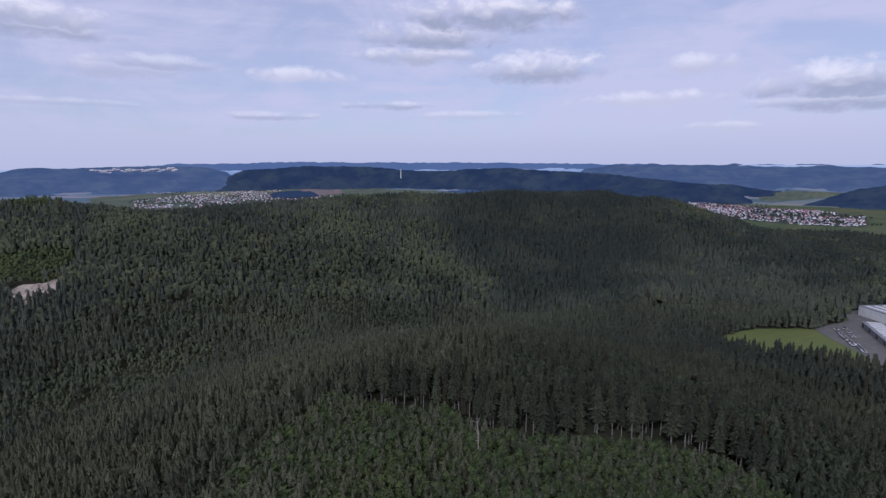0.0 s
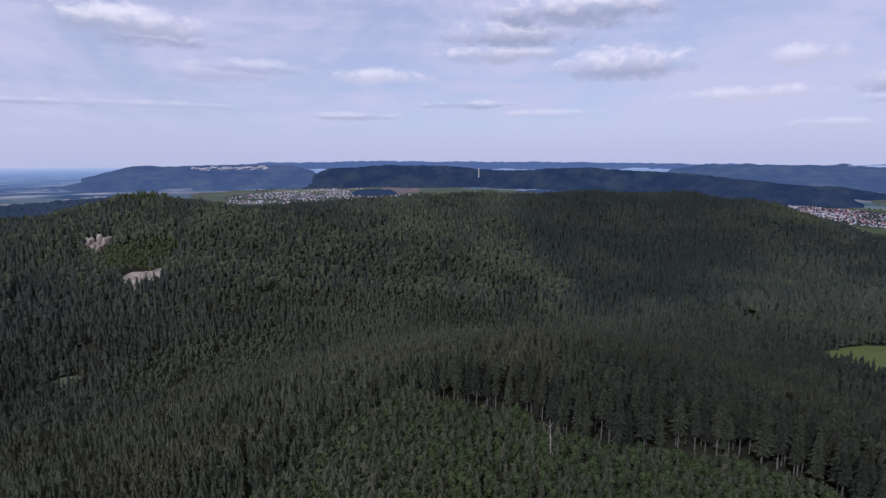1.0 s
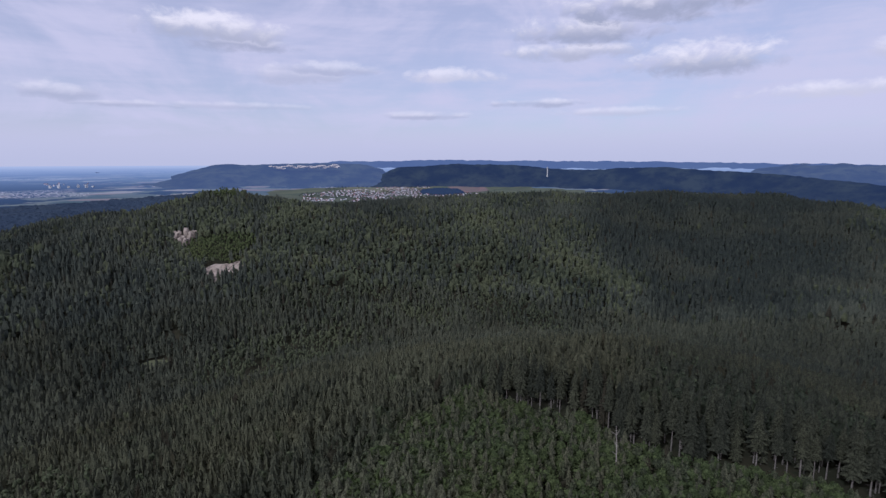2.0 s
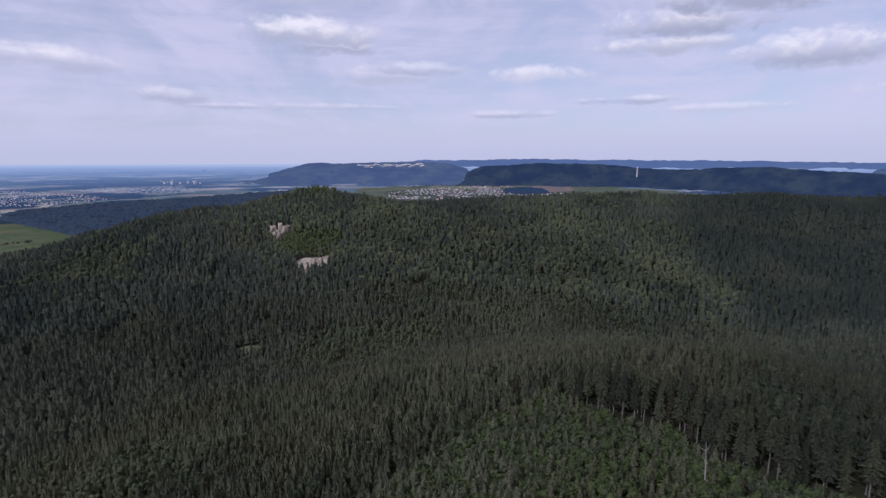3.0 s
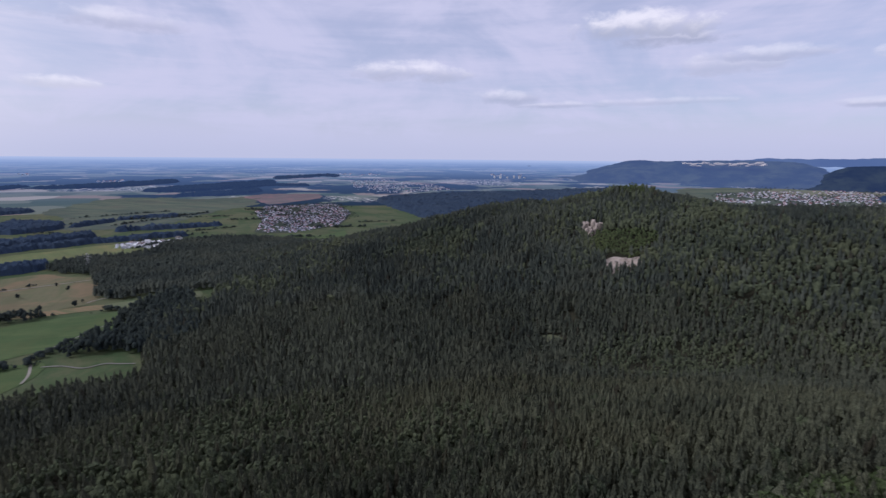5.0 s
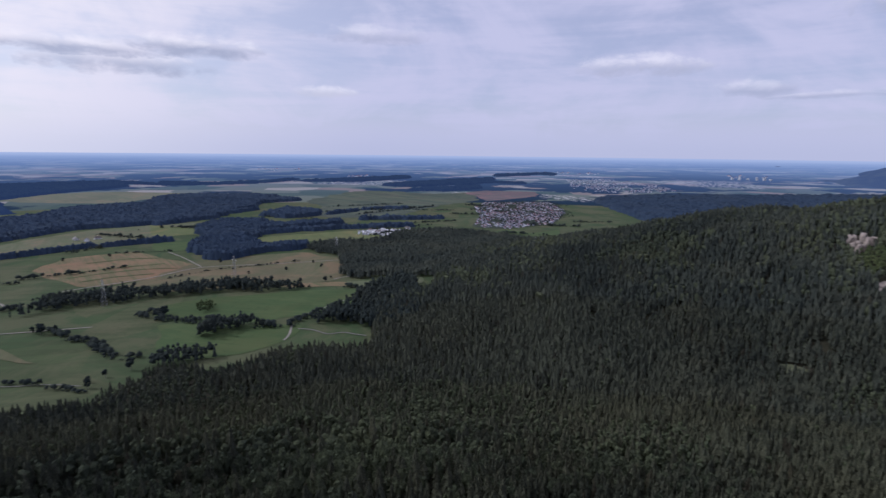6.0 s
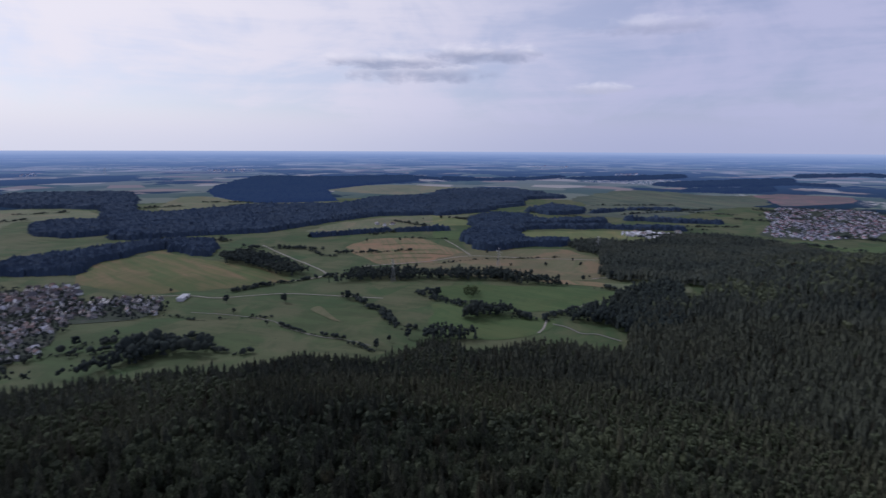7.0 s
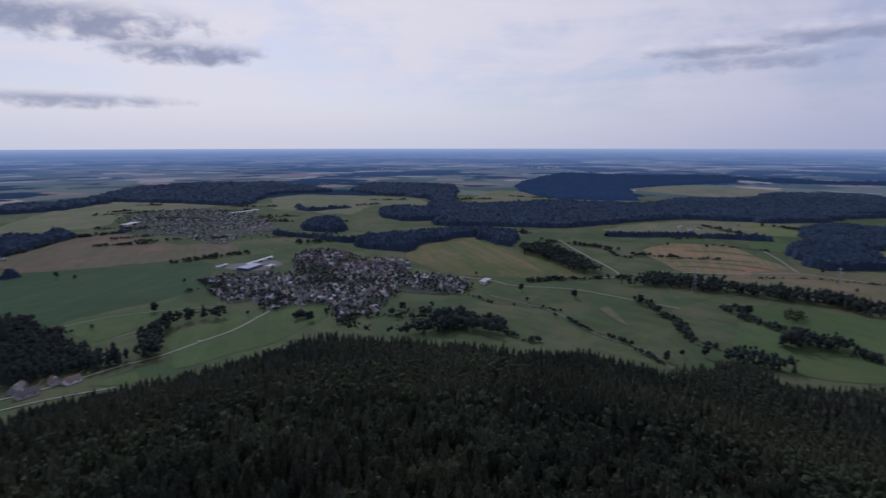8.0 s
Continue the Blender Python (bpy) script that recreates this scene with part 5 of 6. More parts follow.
hedge([(-325, -1040), (-330, -935), (-350, -880)], "garden hedges round the village works", 312, 22, 7)
hedge([(-335, -845), (-375, -845), (-370, -780)], "trees at the road into the village", 313, 16, 7)
hedge([(-465, -635), (-495, -600), (-525, -555)], "scrub below the village", 314, 20, 6)
hedge([(-370, -625), (-415, -630), (-450, -610), (-465, -570), (-515, -550)], "scattered trees and scrub before the village", 325, 16, 6)
hedge([(-515, -550), (-540, -515), (-545, -480), (-510, -445), (-505, -415), (-510, -390)], "scattered trees above the forest edge", 326, 14, 7)
hedge([(-740, -610), (-805, -575), (-840, -535)], "hedge between green fields", 315, 6, 5)
hedge([(-615, -620), (-605, -550), (-635, -490), (-650, -450)], "thin hedge across the meadow", 316, 4, 3)
hedge([(-1140, -680), (-1075, -605), (-1085, -575)], "bushes on the hill field", 317, 9, 5)
hedge([(-1380, -525), (-1390, -440), (-1390, -405)], "low hedge above the stubble field", 318, 6, 4)
hedge([(-60, -1550), (-105, -1580), (-215, -1725), (-340, -1745)], "hedge at the edge of the brown field", 319, 8, 6)
hedge([(-340, -690), (-360, -685)], "clump of poplars in the meadow", 320, 8, 9)
hedge([(-1065, -340), (-1155, -260), (-1225, -85)], "weedy strip between fields", 321, 4, 3)

hedge([(-2120, 60), (-2300, 260), (-2420, 420)], "far hedge across the green plain", 380, 12, 6)
hedge([(-1950, 120), (-2080, 330)], "far hedge between hay meadows", 381, 12, 6)
hedge([(-1800, 130), (-1900, 420)], "far hedge beside the red village", 382, 12, 6)
hedge([(-2460, -60), (-2560, 300)], "far hedge on the plain", 383, 12, 6)

lane_rng = np.random.default_rng(41)
for i in range(60):
    az, r, size = lane_rng.uniform(62, 174), lane_rng.uniform(1250, 2650), lane_rng.uniform(60, 240)
    x, y = polar(az, r)
    a = radians(az + lane_rng.normal(0, 22))
    line = [(x - size / 2 * math.cos(a), y - size / 2 * math.sin(a)), (x, y + lane_rng.uniform(-12, 12)), (x + size / 2 * math.cos(a), y + size / 2 * math.sin(a))]
    hedge(line, "far hedgerow of dark bushes on the plain", 340 + i, lane_rng.uniform(8, 20), lane_rng.uniform(5, 8))

canopy("far dark wood beside the far town", 9, [far(p, q) for p, q in ((17.5, -3.05), (15.6, -2.85), (13.6, -3.0), (13.0, -3.4), (15.5, -3.55), (17.5, -3.4))])
grove("beech_wood", BEECHES, 4.8, "fresh green beeches between the rock and the scree", 681, "fresh", 0.8, 0.1, 0.35)
grove("beech_wood", KNOLL, 4.6, "fresh green beeches on the wooded knoll", 682, "fresh", 0.6, 0.0, 0.4)
grove("shrubs", [polar(a, r) for a, r in ((40.2, 882), (38.6, 918), (36.0, 916), (35.0, 885), (35.9, 893), (37.4, 888), (38.6, 896))], 3.6, "light green beech scrub above the scree", 680, "fresh", 0.55, 0.0)


# ---- the tall stand above the plantation ----
STAND = [(-45, 262), (-20, 255), (5, 248), (18, 230), (26, 222), (65, 222), (95, 224), (118, 216), (128, 204)]


def crown_mesh(bm, form, wide, high):
    v, f = form
    made = [bm.verts.new((p[0] * wide, p[1] * wide, p[2] * high)) for p in v]
    for tri in f:
        bm.faces.new([made[i] for i in tri])


def spruce_tree(seed, high, label, base):
    """A tall stand spruce with a bare lower trunk."""
    rng = np.random.default_rng(seed)
    tree = thing("spruce_tree", label, "tree", "tall spruces at the stand edge")
    bm = bmesh.new()
    rod(bm, (0, 0, -1), (0, 0, high * 0.9), 0.33, 0.07, 7)
    for i in range(7):
        a, h = rng.uniform(0, 6.28), high * rng.uniform(0.05, base)
        rod(bm, (0, 0, h), (1.5 * math.cos(a), 1.5 * math.sin(a), h - 0.3), 0.06, 0.02, 3)
    part("trunk", bm, M["bark"], tree, "pale grey bare trunk")
    bm = bmesh.new()
    crown_mesh(bm, spruce_form(15, 12, rng, base), high * 0.145, high)
    part("crown", bm, M["stand_spruce"], tree)
    return tree


rng3 = np.random.default_rng(77)
stand_masters = [spruce_tree(400 + i, h, "tall dark spruce with a bare pale trunk", b) for i, (h, b) in enumerate(((27, 0.32), (24, 0.44), (28, 0.22), (25, 0.10), (22, 0.36)))]
for i, m in enumerate(stand_masters):
    x, y = STAND[i]
    m.matrix_basis = pose(x, y, ground_at(x, y))
line_x, line_y = [p[0] for p in STAND], [p[1] for p in STAND]
run = np.concatenate([[0], np.cumsum(np.hypot(np.diff(line_x), np.diff(line_y)))])
for row, back in enumerate((0, 5, 10)):
    for s in np.arange(2 + row * 1.7, run[-1], 5.6):
        u = s + rng3.uniform(-2.4, 2.4)
        x = float(np.interp(u, run, line_x)) + rng3.uniform(-1, 1)
        y = float(np.interp(u, run, line_y)) + rng3.uniform(-2.2, 2.2) + back
        x += back * 0.4 if u > run[-1] * 0.7 else 0
        k = rng3.uniform(0.72, 1.1)
        copy_thing(stand_masters[rng3.integers(0, 5)], pose(x, y, ground_at(x, y), rng3.uniform(-1.5, 1.5), rng3.uniform(-1.5, 1.5), rng3.uniform(0, 360)) @ Matrix.Diagonal((k, k, k, 1)))


def dead_tree(x, y, high, seed):
    rng = np.random.default_rng(seed)
    tree = thing("dead_tree", "bleached dead trunk standing in the young plantation", "dead tree", at=pose(x, y, ground_at(x, y), 2, -2, 0))
    bm = bmesh.new()
    rod(bm, (0, 0, -0.5), (0.2, 0, high * 0.6), 0.27, 0.18, 8)
    rod(bm, (0.2, 0, high * 0.6), (0.1, 0.2, high), 0.18, 0.05, 8)
    part("trunk", bm, M["bare_wood"], tree)
    for i in range(5):
        a, h = rng.uniform(0, 6.28), high * rng.uniform(0.45, 0.92)
        bm = bmesh.new()
        rod(bm, (0.15, 0, h), (2.0 * math.cos(a), 2.0 * math.sin(a), h + 1.4), 0.12, 0.03, 5)
        part("branch", bm, M["bare_wood"], tree)


dead_tree(14, 207, 19, 1)


# ---- single trees in the fields ----
def field_tree(seed, high, label):
    rng = np.random.default_rng(seed)
    tree = thing("tree", label, "tree", "single trees in the fields")
    bm = bmesh.new()
    rod(bm, (0, 0, -0.6), (0, 0, high * 0.5), 0.35, 0.2, 7)
    for i in range(4):
        a = i * 1.6 + rng.uniform(0, 0.6)
        rod(bm, (0, 0, high * 0.3), (high * 0.2 * math.cos(a), high * 0.2 * math.sin(a), high * 0.6), 0.16, 0.06, 5)
    part("trunk", bm, M["bark"], tree)
    bm = bmesh.new()
    crown_mesh(bm, broad_form(16, rng, low=0.16), high * 0.36, high)
    part("crown", bm, M["wood"], tree)
    return tree


field_masters = [field_tree(500 + i, h, "round dark green field tree standing in a meadow") for i, h in enumerate((14, 11, 9, 17))]
SINGLES = [(-125, -1235), (-150, -1200), (-295, -1035), (-350, -665), (-335, -682), (-115, -830), (-825, -270), (-832, -258), (-615, -440), (-588, -262), (-1745, -595), (-1775, -540),
           (-1220, -260), (-1090, -180), (-1200, -100), (-1110, -110), (-690, -565), (-775, -405), (-780, -380), (-768, -392), (-620, -232), (-1180, -60), (-1150, -220), (-1000, 20),
           (-1120, -40), (-640, -480), (-650, -520), (-720, -480), (-600, -250), (-570, -255), (-1010, -20), (-985, -30), (-1330, -520), (-1295, -600), (-720, -700), (-480, -620), (-520, -600),
           (-445, -590), (-300, -760), (-200, -860)]
for i, (x, y) in enumerate(SINGLES):
    m = pose(x, y, ground_at(x, y), 0, 0, i * 77 % 360)
    if i < 4:
        field_masters[i].matrix_basis = m
    else:
        k = rng3.uniform(0.6, 1.1)
        copy_thing(field_masters[i % 4], m @ Matrix.Diagonal((k, k, k, 1)))


# ---- houses ----
def gable_wall(bm, w, d, eave, ridge):
    base = [(-w / 2, -d / 2, -2.5), (w / 2, -d / 2, -2.5), (w / 2, d / 2, -2.5), (-w / 2, d / 2, -2.5)]
    v = [bm.verts.new(p) for p in base] + [bm.verts.new((p[0], p[1], eave)) for p in base]
    a, b = bm.verts.new((-w / 2, 0, ridge)), bm.verts.new((w / 2, 0, ridge))
    for f in ((0, 1, 5, 4), (2, 3, 7, 6)):
        bm.faces.new([v[i] for i in f])
    bm.faces.new([v[1], v[2], v[6], b, v[5]])
    bm.faces.new([v[3], v[0], v[4], a, v[7]])


def gable_roof(bm, w, d, eave, ridge, over=0.6, thick=0.3):
    slope = (ridge - eave) / (d / 2)
    for side in (-1, 1):
        y0, z0 = side * (d / 2 + over), eave - slope * over
        p = [(-w / 2 - over, y0, z0), (w / 2 + over, y0, z0), (w / 2 + over, 0, ridge), (-w / 2 - over, 0, ridge)]
        low = [bm.verts.new(q) for q in p]
        top = [bm.verts.new((q[0], q[1], q[2] + thick)) for q in p]
        quads = [top, low[::-1]] + [[low[i], low[(i + 1) % 4], top[(i + 1) % 4], top[i]] for i in range(4)]
        for q in quads:
            bm.faces.new(q if side < 0 else q[::-1])


def house(w, d, eave, ridge, label, name="house", group="village houses", category="house"):
    home = thing(name, label, category, group)
    bm = bmesh.new()
    gable_wall(bm, w, d, eave, ridge)
    part("wall", bm, M["plaster"], home)
    bm = bmesh.new()
    gable_roof(bm, w, d, eave, ridge)
    roof = part("roof", bm, M["roof"], home, "tiled gable roof")
    bm = bmesh.new()
    box(bm, w * 0.2, d * 0.12, ridge, 0.8, 0.8, 2.0)
    box(bm, w * 0.2, d * 0.12, ridge + 1.05, 1.0, 1.0, 0.15)
    part("chimney", bm, M["plaster"], roof)
    for side in (-1, 1):
        for x in (-0.27, 0.25):
            bm = bmesh.new()
            box(bm, w * x, side * (d / 2 + 0.03), eave * 0.55, 1.7, 0.12, 1.5)
            part("window", bm, M["glass"], home)
    return home


houses = [
    house(7.0, 5.6, 3.7, 5.9, "white plastered village house with a steep tiled roof"), house(7.8, 6.0, 3.9, 6.4, "cream village house with a broad gable roof"),
    house(6.4, 5.4, 3.5, 5.7, "small plastered house with a gable roof"), house(9.6, 6.4, 4.0, 6.5, "long plastered farmhouse with a tiled roof"),
    house(7.2, 6.2, 4.6, 6.5, "two-storey plastered house with a low roof"),
]
V_MAIN = [(-300, -935), (-330, -1005), (-375, -1045), (-470, -965), (-550, -1095), (-615, -1145), (-645, -1090), (-655, -960), (-700, -895), (-645, -790), (-690, -690), (-615, -620), (-580, -640),
          (-565, -735), (-475, -650), (-430, -635), (-390, -630), (-380, -660), (-405, -720), (-370, -770), (-325, -750), (-335, -815), (-335, -855), (-295, -840)]


def plots(ring, cell, seed):
    """House plots along gently curving rows: x, y and the turn of each."""
    rng = np.random.default_rng(seed)
    a = np.array(ring)
    x, y = scatter(a[:, 0].min(), a[:, 0].max(), a[:, 1].min(), a[:, 1].max(), cell, rng)
    keep = inside(x, y, ring) & (0.6 * value_noise(x, y, cell * 4, seed) + 0.4 * value_noise(x, y, cell * 1.6, seed + 9) > 0.40)
    x, y = x[keep], y[keep]
    turn = value_noise(x, y, cell * 9, seed + 1) * 300 + rng.choice([0, 90], len(x)) + rng.normal(0, 6, len(x))
    return x, y, turn


field("village_ground", [(-525 + 0.93 * (x + 525), -825 + 0.93 * (y + 825)) for x, y in V_MAIN], M["yards"], "gardens, yards and streets between the houses", lift=0.45, category="village ground", wobble=0.03)
vx, vy, vt = plots(V_MAIN, 13.5, 61)
order = np.argsort(np.hypot(vx, vy))
order, beyond = order[:300], order[300:]
used = set()
for i in order:
    k = int(rng3.integers(0, 5))
    m = pose(float(vx[i]), float(vy[i]), ground_at(vx[i], vy[i]), 0, 0, float(vt[i]))
    if k not in used:
        used.add(k)
        houses[k].matrix_basis = m
    else:
        copy_thing(houses[k], m)


def house_form():
    """Template of a small house: walls and gable roof, radius about 1, height 1."""
    bm = bmesh.new()
    gable_wall(bm, 2.0, 1.55, 0.5, 0.95)
    n_wall_v = len(bm.verts)
    bmesh.ops.triangulate(bm, faces=bm.faces)
    gable_roof(bm, 2.0, 1.55, 0.5, 0.95, 0.12, 0.06)
    bmesh.ops.triangulate(bm, faces=list(bm.faces))
    bm.verts.index_update()
    bm.faces.index_update()
    v = np.array([tuple(p.co) for p in bm.verts])
    v[:, 2] = np.maximum(v[:, 2], -0.3)
    f = np.array([[q.index for q in p.verts] for p in bm.faces])
    return v, f, (f.min(1) >= n_wall_v).astype(int)


HOUSE_V, HOUSE_F, HOUSE_M = house_form()


def town(label, ring, cell, seed, mats=("far_plaster", "far_roof"), scale=1.0, given=None):
    x, y, turn = plots(ring, cell, seed) if given is None else given
    rng = np.random.default_rng(seed + 5)
    r = np.hypot(x, y)
    k = r / true_distance(r) * scale
    pieces = [many(HOUSE_V, HOUSE_F, x, y, land(x, y) + 0.5, rng.uniform(3.2, 5.0, len(x)) * k, rng.uniform(6.5, 9, len(x)) * k, np.radians(turn), rng.uniform(0, 1, len(x)), rng)]
    joined("town_houses", pieces, [M[mats[0]], M[mats[1]]], label, "town", np.tile(HOUSE_M, len(x)))


town("village houses at the far side of the village", V_MAIN, 13.5, 61, given=(vx[beyond], vy[beyond], vt[beyond]))
V_BACK = [(-365, -1865), (-450, -2090), (-555, -2200), (-670, -2215), (-770, -2125), (-790, -1910), (-730, -1605), (-690, -1495), (-580, -1460), (-495, -1385), (-465, -1450), (-440, -1590), (-390, -1680), (-355, -1725)]
V_RED = [(-2370, 595), (-2600, 715), (-2560, 1040), (-2140, 940), (-1780, 735), (-1665, 530), (-1725, 430), (-2045, 540)]
V_VALLEY = [(1075, 2470), (1240, 2350), (1240, 2085), (1400, 2005), (1405, 1790), (1225, 1560), (1090, 1575), (985, 1740), (940, 2055)]
V_FAR = [(-3435, 1505), (-3420, 1755), (-2990, 1945), (-2820, 1920), (-2825, 1605), (-3040, 1370)]


V_TOWN = [far(a, e) for a, e in ((30, -3.4), (26, -2.95), (22, -2.75), (19.2, -2.45), (17, -2.6), (15.6, -3.05), (12, -3.35), (7, -3.6), (8, -4.3), (18, -4.3), (30, -4.0))]
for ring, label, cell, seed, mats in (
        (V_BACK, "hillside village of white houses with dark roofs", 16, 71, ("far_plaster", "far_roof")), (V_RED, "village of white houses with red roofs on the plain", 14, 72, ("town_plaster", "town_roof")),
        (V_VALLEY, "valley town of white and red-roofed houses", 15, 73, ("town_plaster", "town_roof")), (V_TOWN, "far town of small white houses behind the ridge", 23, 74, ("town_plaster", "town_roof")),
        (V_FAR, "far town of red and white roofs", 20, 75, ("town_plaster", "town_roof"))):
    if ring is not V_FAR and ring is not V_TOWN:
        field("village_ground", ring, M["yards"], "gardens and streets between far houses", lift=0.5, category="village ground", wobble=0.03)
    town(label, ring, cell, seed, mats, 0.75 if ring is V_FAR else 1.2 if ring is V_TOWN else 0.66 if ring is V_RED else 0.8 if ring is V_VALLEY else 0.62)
V_HAMLET = [(-1640, 45), (-1665, 130), (-1645, 205), (-1640, 275), (-1655, 345), (-1605, 330), (-1570, 255), (-1575, 200), (-1545, 130), (-1585, 50)]
town("row of small white houses and sheds beside the wood", V_HAMLET, 11, 76, ("town_plaster", "far_plaster"), 0.75)
for i, (a, e, w) in enumerate(((96, -1.9, 5), (50.0, -1.95, 4), (128, -2.3, 5), (144, -2.4, 6), (66, -2.0, 6), (88, -2.6, 3), (165, -3.7, 4), (22, -2.2, 3))):
    ring = [far(a + w / 2 * math.cos(q), e + 0.14 * math.sin(q)) for q in np.linspace(0, 6.28, 9)[:-1]]
    town("far small town of pale houses on the plain", ring, 30, 90 + i, ("town_plaster", "town_roof"), 1.5)
for i, (ring, cell, size) in enumerate(((V_MAIN, 9, 0.42), (V_BACK, 22, 0.5), (V_RED, 21, 0.5), (V_VALLEY, 18, 0.5), (V_TOWN, 26, 0.6))):
    grove("garden_trees", ring, cell, "garden trees and bushes between the houses", 600 + i, "wood", size, 0.1)


# ---- halls, barns and the works ----
field("works_yard", [(-395, -1115), (-425, -1140), (-505, -1110), (-495, -1050), (-450, -1030), (-415, -1055)], M["asphalt"], "grey yard round the village works", lift=0.5, category="yard", wobble=0.0)
def hall(x, y, turn, w, d, h, wall, roof, label, bays=6, name="hall", category="industrial building"):
    ob = thing(name, label, category, at=pose(x, y, ground_at(x, y), 0, 0, turn))
    bm = bmesh.new()
    box(bm, 0, 0, h / 2 - 1, w, d, h + 2)
    part("wall", bm, M[wall], ob)
    bm = bmesh.new()
    box(bm, 0, 0, h + 0.25, w + 0.8, d + 0.8, 0.5)
    top = part("roof", bm, M[roof], ob)
    for i in range(bays):
        bm = bmesh.new()
        box(bm, -w / 2 + (i + 0.5) * w / bays, 0, h + 0.9, w / bays * 0.35, d * 0.7, 0.8)
        part("skylight", bm, M["white_metal"], top)
        for side in (-1, 1):
            bm = bmesh.new()
            box(bm, -w / 2 + (i + 0.5) * w / bays, side * (d / 2 + 0.05), h * 0.52, w / bays * 0.86, 0.2, h * 0.82)
            part("panel", bm, M["glass"] if h < 9 and i % 3 == 1 else M[wall], ob)
    return ob


hall(566, 628, 4, 108, 40, 12, "white_metal", "grey_metal", "tall white factory hall with upright panels", 10)
hall(466, 542, 67.5, 104, 20, 6, "grey_metal", "grey_metal", "long low factory hall with rows of skylights", 14)
hall(530, 545, 67.5, 90, 34, 9, "blue_metal", "grey_metal", "low blue-fronted factory hall", 8)
hall(440, 415, 30, 40, 16, 4, "concrete", "concrete", "flat pale concrete shed beside the yard", 4)
hall(-434, -1072, 28, 46, 28, 5, "blue_metal", "blue_metal", "blue-roofed factory hall at the village edge", 0)
hall(-478, -1120, 28, 84, 7, 4, "white_metal", "white_metal", "long white factory hall behind the village", 8)
hall(-398, -1128, 28, 30, 6, 3.5, "white_metal", "white_metal", "white storage hall at the village edge", 4)
hall(-466, -1046, 28, 18, 11, 5, "white_metal", "white_metal", "small white workshop hall", 3)
hall(-692, -650, 20, 27, 10, 5, "white_metal", "white_metal", "bright white barn hall beside the meadows", 4)
hall(-395, -1880, 40, 60, 22, 7, "white_metal", "white_metal", "white hall at the edge of the hillside village", 4)
hall(-790, -1965, 20, 130, 18, 7, "white_metal", "grey_metal", "long pale hall behind the hillside village", 8)
barn_masters = [house(18, 10, 4.4, 8, "long barn with a red tiled roof", "barn", "farm barns", "barn"), house(14, 9, 4, 7.4, "barn with a weathered tiled roof", "barn", "farm barns", "barn")]
BARNS = [(-28, -632, 15), (-52, -650, 100), (-22, -655, 60), (-66, -640, 20), (-1590, -700, 40), (-1600, -650, 120), (-1570, -665, 20), (-60, -1500, 30), (-1650, 90, 20), (-1665, 130, 50), (-1640, 165, 10),
         (-1620, 110, 80), (-1690, 210, 30)]
for i, (x, y, a) in enumerate(BARNS):
    m = pose(x, y, ground_at(x, y), 0, 0, a)
    if i < 2:
        barn_masters[i].matrix_basis = m
    else:
        copy_thing(barn_masters[i % 2], m)


# ---- cars ----
def car():
    ob = thing("car", "parked car with dark windows on the factory yard", "car", "parked cars")
    bm = bmesh.new()
    box(bm, 0, 0, 0.62, 4.3, 1.76, 0.62)
    bmesh.ops.bevel(bm, geom=bm.edges[:], offset=0.14, segments=1, affect="EDGES")
    part("body", bm, M["car_paint"], ob)
    bm = bmesh.new()
    made = box(bm, -0.2, 0, 1.15, 2.4, 1.5, 0.55)
    for v in made:
        if v.co.z > 1.2:
            v.co.x = -0.2 + (v.co.x + 0.2) * 0.68
    part("cabin", bm, M["glass"], ob, "dark car windows")
    for x in (-1.35, 1.35):
        for y in (-0.8, 0.8):
            bm = bmesh.new()
            rod(bm, (x, y - 0.1, 0.32), (x, y + 0.1, 0.32), 0.32, 0.32, 10)
            part("wheel", bm, M["tyre"], ob)
    return ob


first = car()
spots = []
for k, (sx, sy, n) in enumerate(((452, 590, 14), (439, 584, 12), (430, 560, 12), (422, 530, 9))):
    for i in range(n):
        if rng3.uniform() < 0.78:
            spots.append((sx - i * 3.4 * 0.38 + rng3.uniform(-0.2, 0.2), sy - i * 3.4 * 0.92 + rng3.uniform(-0.2, 0.2), 157 + rng3.uniform(-4, 4)))
spots += [(408, 470, 120), (414, 462, 120), (-205, -680, 20), (-62, -597, 8), (-120, -656, 10), (-300, -733, 38)]
for i, (x, y, a) in enumerate(spots):
    m = pose(x, y, ground_at(x, y) + 0.9 + math.hypot(x, y) / 900, 0, 0, a)
    if i == 0:
        first.matrix_basis = m
    else:
        copy_thing(first, m)


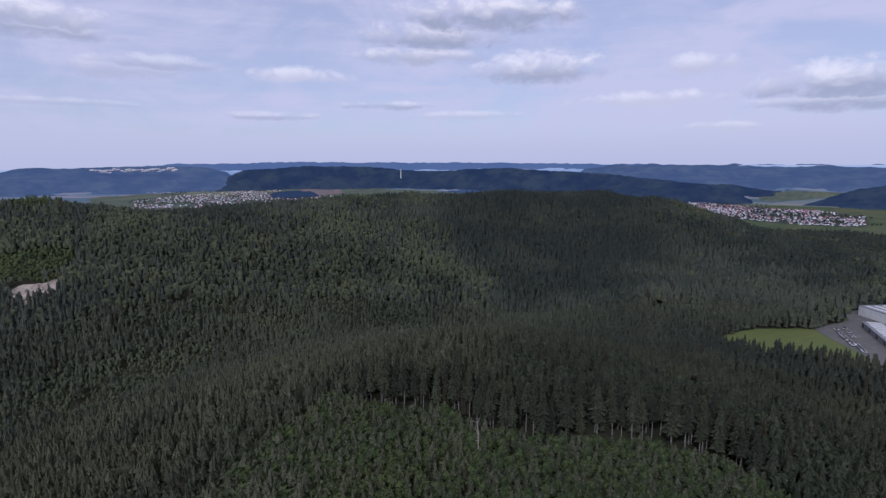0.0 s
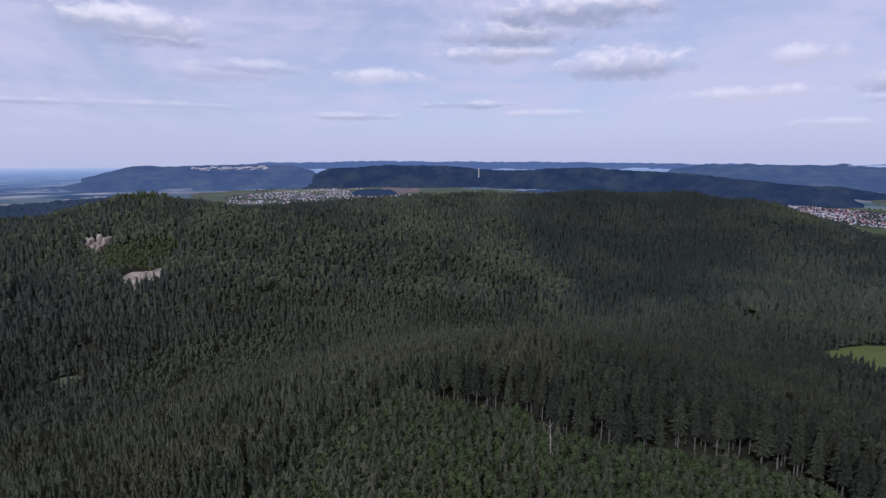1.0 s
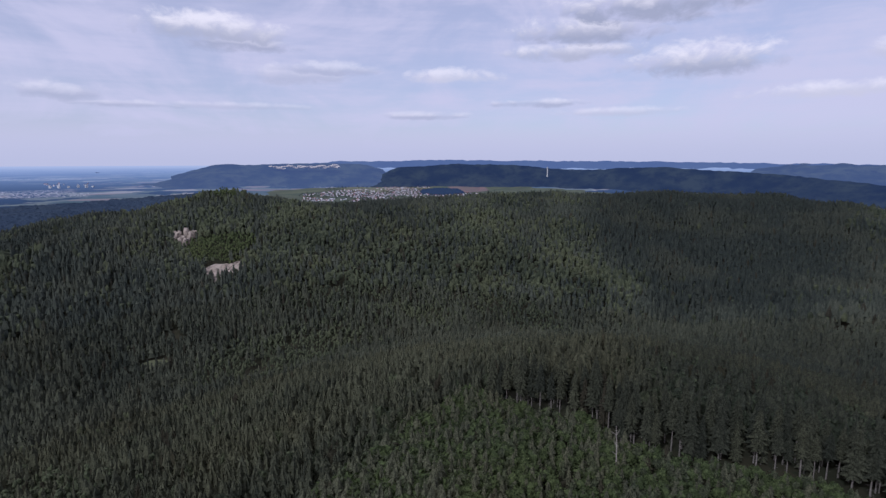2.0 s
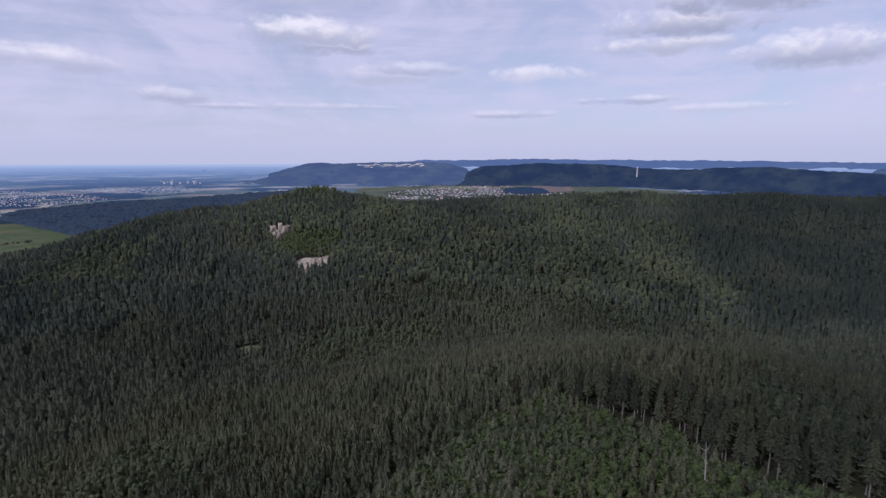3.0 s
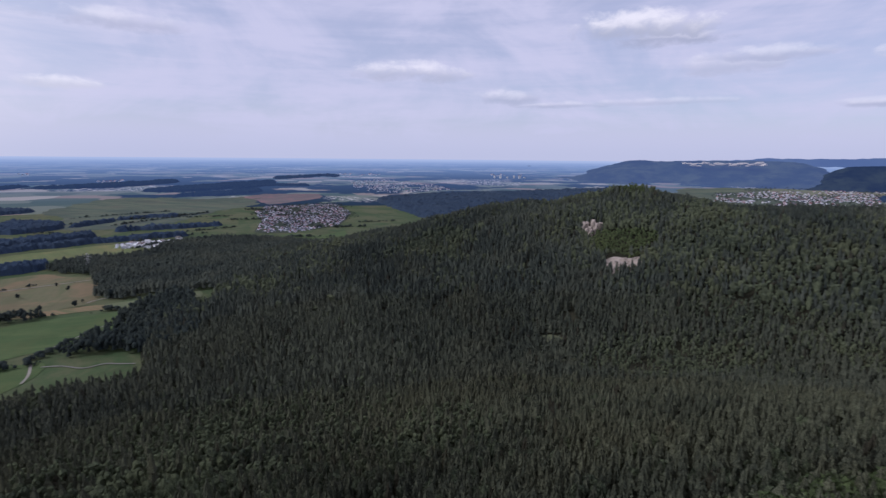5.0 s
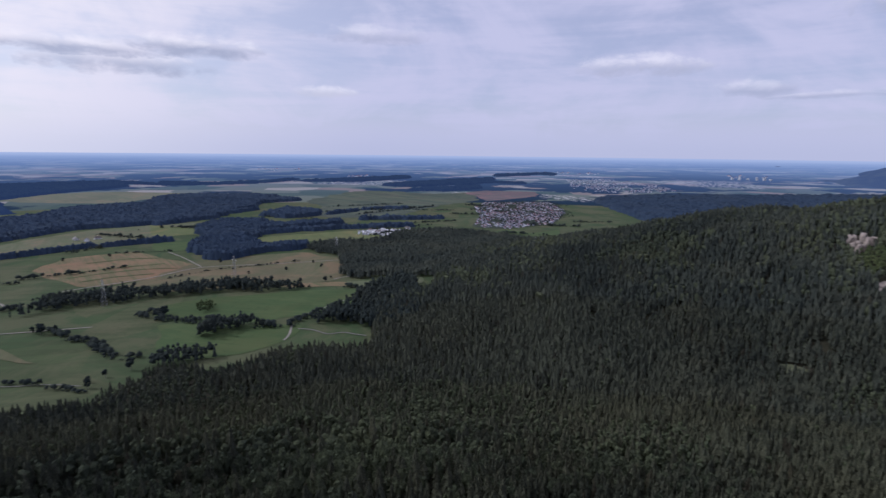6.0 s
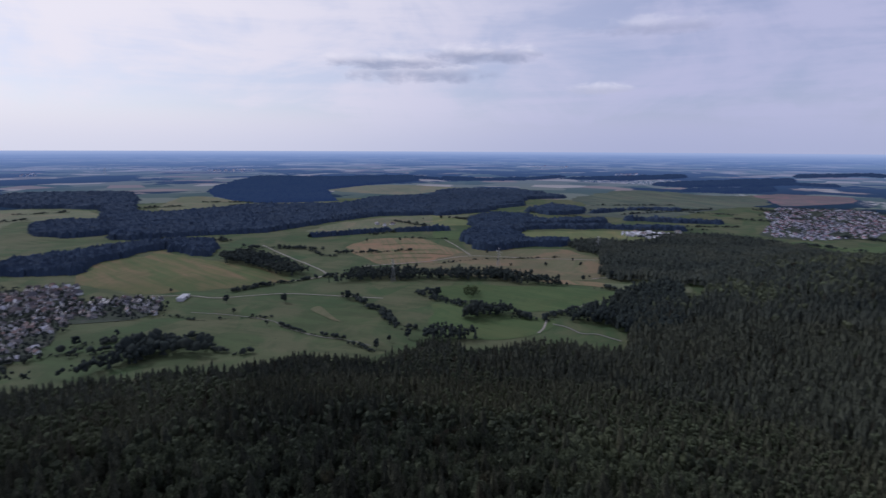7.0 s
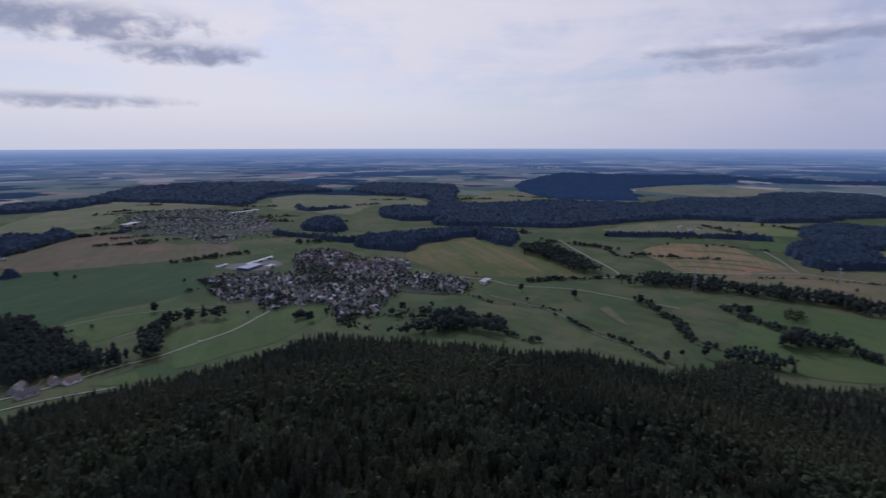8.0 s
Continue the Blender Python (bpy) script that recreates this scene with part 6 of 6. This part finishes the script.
# ---- pylons and towers ----
def pylon(x, y, high, turn):
    ob = thing("power_pylon", "grey steel lattice power pylon in the valley", "power pylon", "power pylons", at=pose(x, y, ground_at(x, y), 0, 0, turn))

    def at(h):
        return 0.4 + 3.0 * (1 - h / high)
    for sx in (-1, 1):
        for sy in (-1, 1):
            bm = bmesh.new()
            rod(bm, (sx * at(0), sy * at(0), -1), (sx * at(high), sy * at(high), high), 0.22, 0.16, 4)
            part("leg", bm, M["steel"], ob)
    for k in range(8):
        a, b = high * k / 8, high * (k + 1) / 8
        for axis in (0, 1):
            for s in (-1, 1):
                bm = bmesh.new()
                p = (-at(a), s * at(a), a) if axis == 0 else (s * at(a), -at(a), a)
                q = (at(b), s * at(b), b) if axis == 0 else (s * at(b), at(b), b)
                rod(bm, p, q, 0.1, 0.1, 3)
                part("brace", bm, M["steel"], ob)
    for h, reach in ((0.66, 8), (0.8, 10), (0.93, 6)):
        bm = bmesh.new()
        for s in (-1, 1):
            rod(bm, (0, 0, high * h + 1.5), (s * reach, 0, high * h), 0.16, 0.1, 4)
            rod(bm, (0, 0, high * h - 0.3), (s * reach, 0, high * h), 0.16, 0.1, 4)
            rod(bm, (s * reach, 0, high * h), (s * reach, 0, high * h - 2.2), 0.12, 0.12, 4)
        part("cross_arm", bm, M["steel"], ob)


pylon(-898, -365, 43, 40)
pylon(-1310, -10, 40, 40)
pylon(-1085, -205, 40, 40)


def tower(x, y, base, high, radius, label, name="tower", mat="white_metal"):
    ob = thing(name, label, "tower", at=pose(x, y, base))
    bm = bmesh.new()
    rod(bm, (0, 0, -20), (0, 0, high * 0.86), radius, radius * 0.75, 12)
    part("shaft", bm, M[mat], ob)
    bm = bmesh.new()
    rod(bm, (0, 0, high * 0.8), (0, 0, high * 0.92), radius * 1.25, radius * 1.25, 12)
    part("platform", bm, M[mat], ob)
    bm = bmesh.new()
    rod(bm, (0, 0, high * 0.92), (0, 0, high * 1.08), radius * 0.3, radius * 0.1, 8)
    part("mast", bm, M["steel"], ob)


# hung before the ridge, on the sight line where the camera shows it
tx, ty = polar(4.43, 3620)
tower(tx, ty, EYE - 3620 * math.tan(radians(1.25)), 44, 3.4, "tall white tower before the wooded ridge")
tx, ty = far(138.6, -2.35)
tower(tx, ty, ground_at(tx, ty), 34, 2.0, "slender pale mast far out on the plain", "radio_mast", "concrete")
for i, (a, e, h) in enumerate(((51.2, -2.2, 24), (50.6, -2.22, 30), (49.9, -2.2, 20), (49.2, -2.2, 28), (48.6, -2.22, 34), (48.1, -2.2, 16))):
    tx, ty = far(a, e)
    hall(tx, ty, 20 * i, 13, 9, h * 0.5, "white_metal", "white_metal", "far white high-rise block on the plain", 3, "high_rise", "building")


# ---- rock ----
def crag(name, x, y, z, sx, sy, sz, turn, seed, mat, label, category="rock"):
    """A broken block of rock with ledges and clefts."""
    rng = np.random.default_rng(seed)
    v, f = ico_fine()
    cleft = value_noise(v[:, 0] * 9 + seed, v[:, 1] * 9 + v[:, 2] * 4, 3, seed) - 0.5
    ledge = value_noise(v[:, 2] * 9 + seed, v[:, 0] * 2, 3, seed + 2) - 0.5
    rough = 1 + rng.normal(0, 0.16, len(v)) + 0.55 * cleft + 0.4 * ledge
    v = v * rough[:, None]
    v = np.sign(v) * np.abs(v) ** 0.75 * np.array([sx, sy, sz])
    ob = tagged(new(name, mesh_from(name, v, f, [mat])), label, category, "pale rock outcrops")
    ob.matrix_basis = pose(x, y, z, 0, 0, turn)
    return ob


field("scree", SCREE, M["rock"], "bare pale scree slope in the forest", lift=0.5, category="scree", wobble=0.3)
for i in range(26):
    a, r = rng3.uniform(35.8, 39.4), rng3.uniform(840, 888)
    x, y = polar(a, r)
    if inside(np.array([x]), np.array([y]), SCREE)[0]:
        crag("boulder", x, y, ground_at(x, y) + 0.8, rng3.uniform(1.5, 4), rng3.uniform(1.5, 4), rng3.uniform(1.2, 2.6), rng3.uniform(0, 360), 700 + i, M["rock"], "pale limestone boulder on the scree", "boulder")
for i, (a, r, sx, sz) in enumerate(((41.8, 998, 5, 11), (41.5, 1003, 4, 9), (41.2, 994, 4, 7), (40.9, 1002, 5, 11), (40.6, 998, 4, 8), (40.3, 1002, 4, 9), (40.05, 1006, 3.5, 6), (41.5, 984, 4, 8), (41.1, 978, 4, 8), (40.8, 986, 3.5, 6), (41.3, 966, 3, 6))):
    x, y = polar(a, r)
    crag("rock_face", x, y, ground_at(x, y) + sz * 0.6, sx, 7, sz, a, 740 + i, M["rock"], "pale limestone rock face above the forest", "rock")
# cliffs set on the camera's sight lines, clear of the mountain's slope
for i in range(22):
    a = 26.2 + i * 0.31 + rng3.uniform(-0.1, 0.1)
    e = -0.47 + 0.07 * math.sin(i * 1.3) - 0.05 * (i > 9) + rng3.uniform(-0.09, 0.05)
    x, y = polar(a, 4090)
    crag("cliff", x, y, EYE + 4090 * math.tan(radians(e)), rng3.uniform(8, 34), 26, rng3.uniform(3, 9), a + rng3.uniform(-20, 20), 780 + i, M["far_cliff"], "pale cliff band before the table mountain", "cliff")
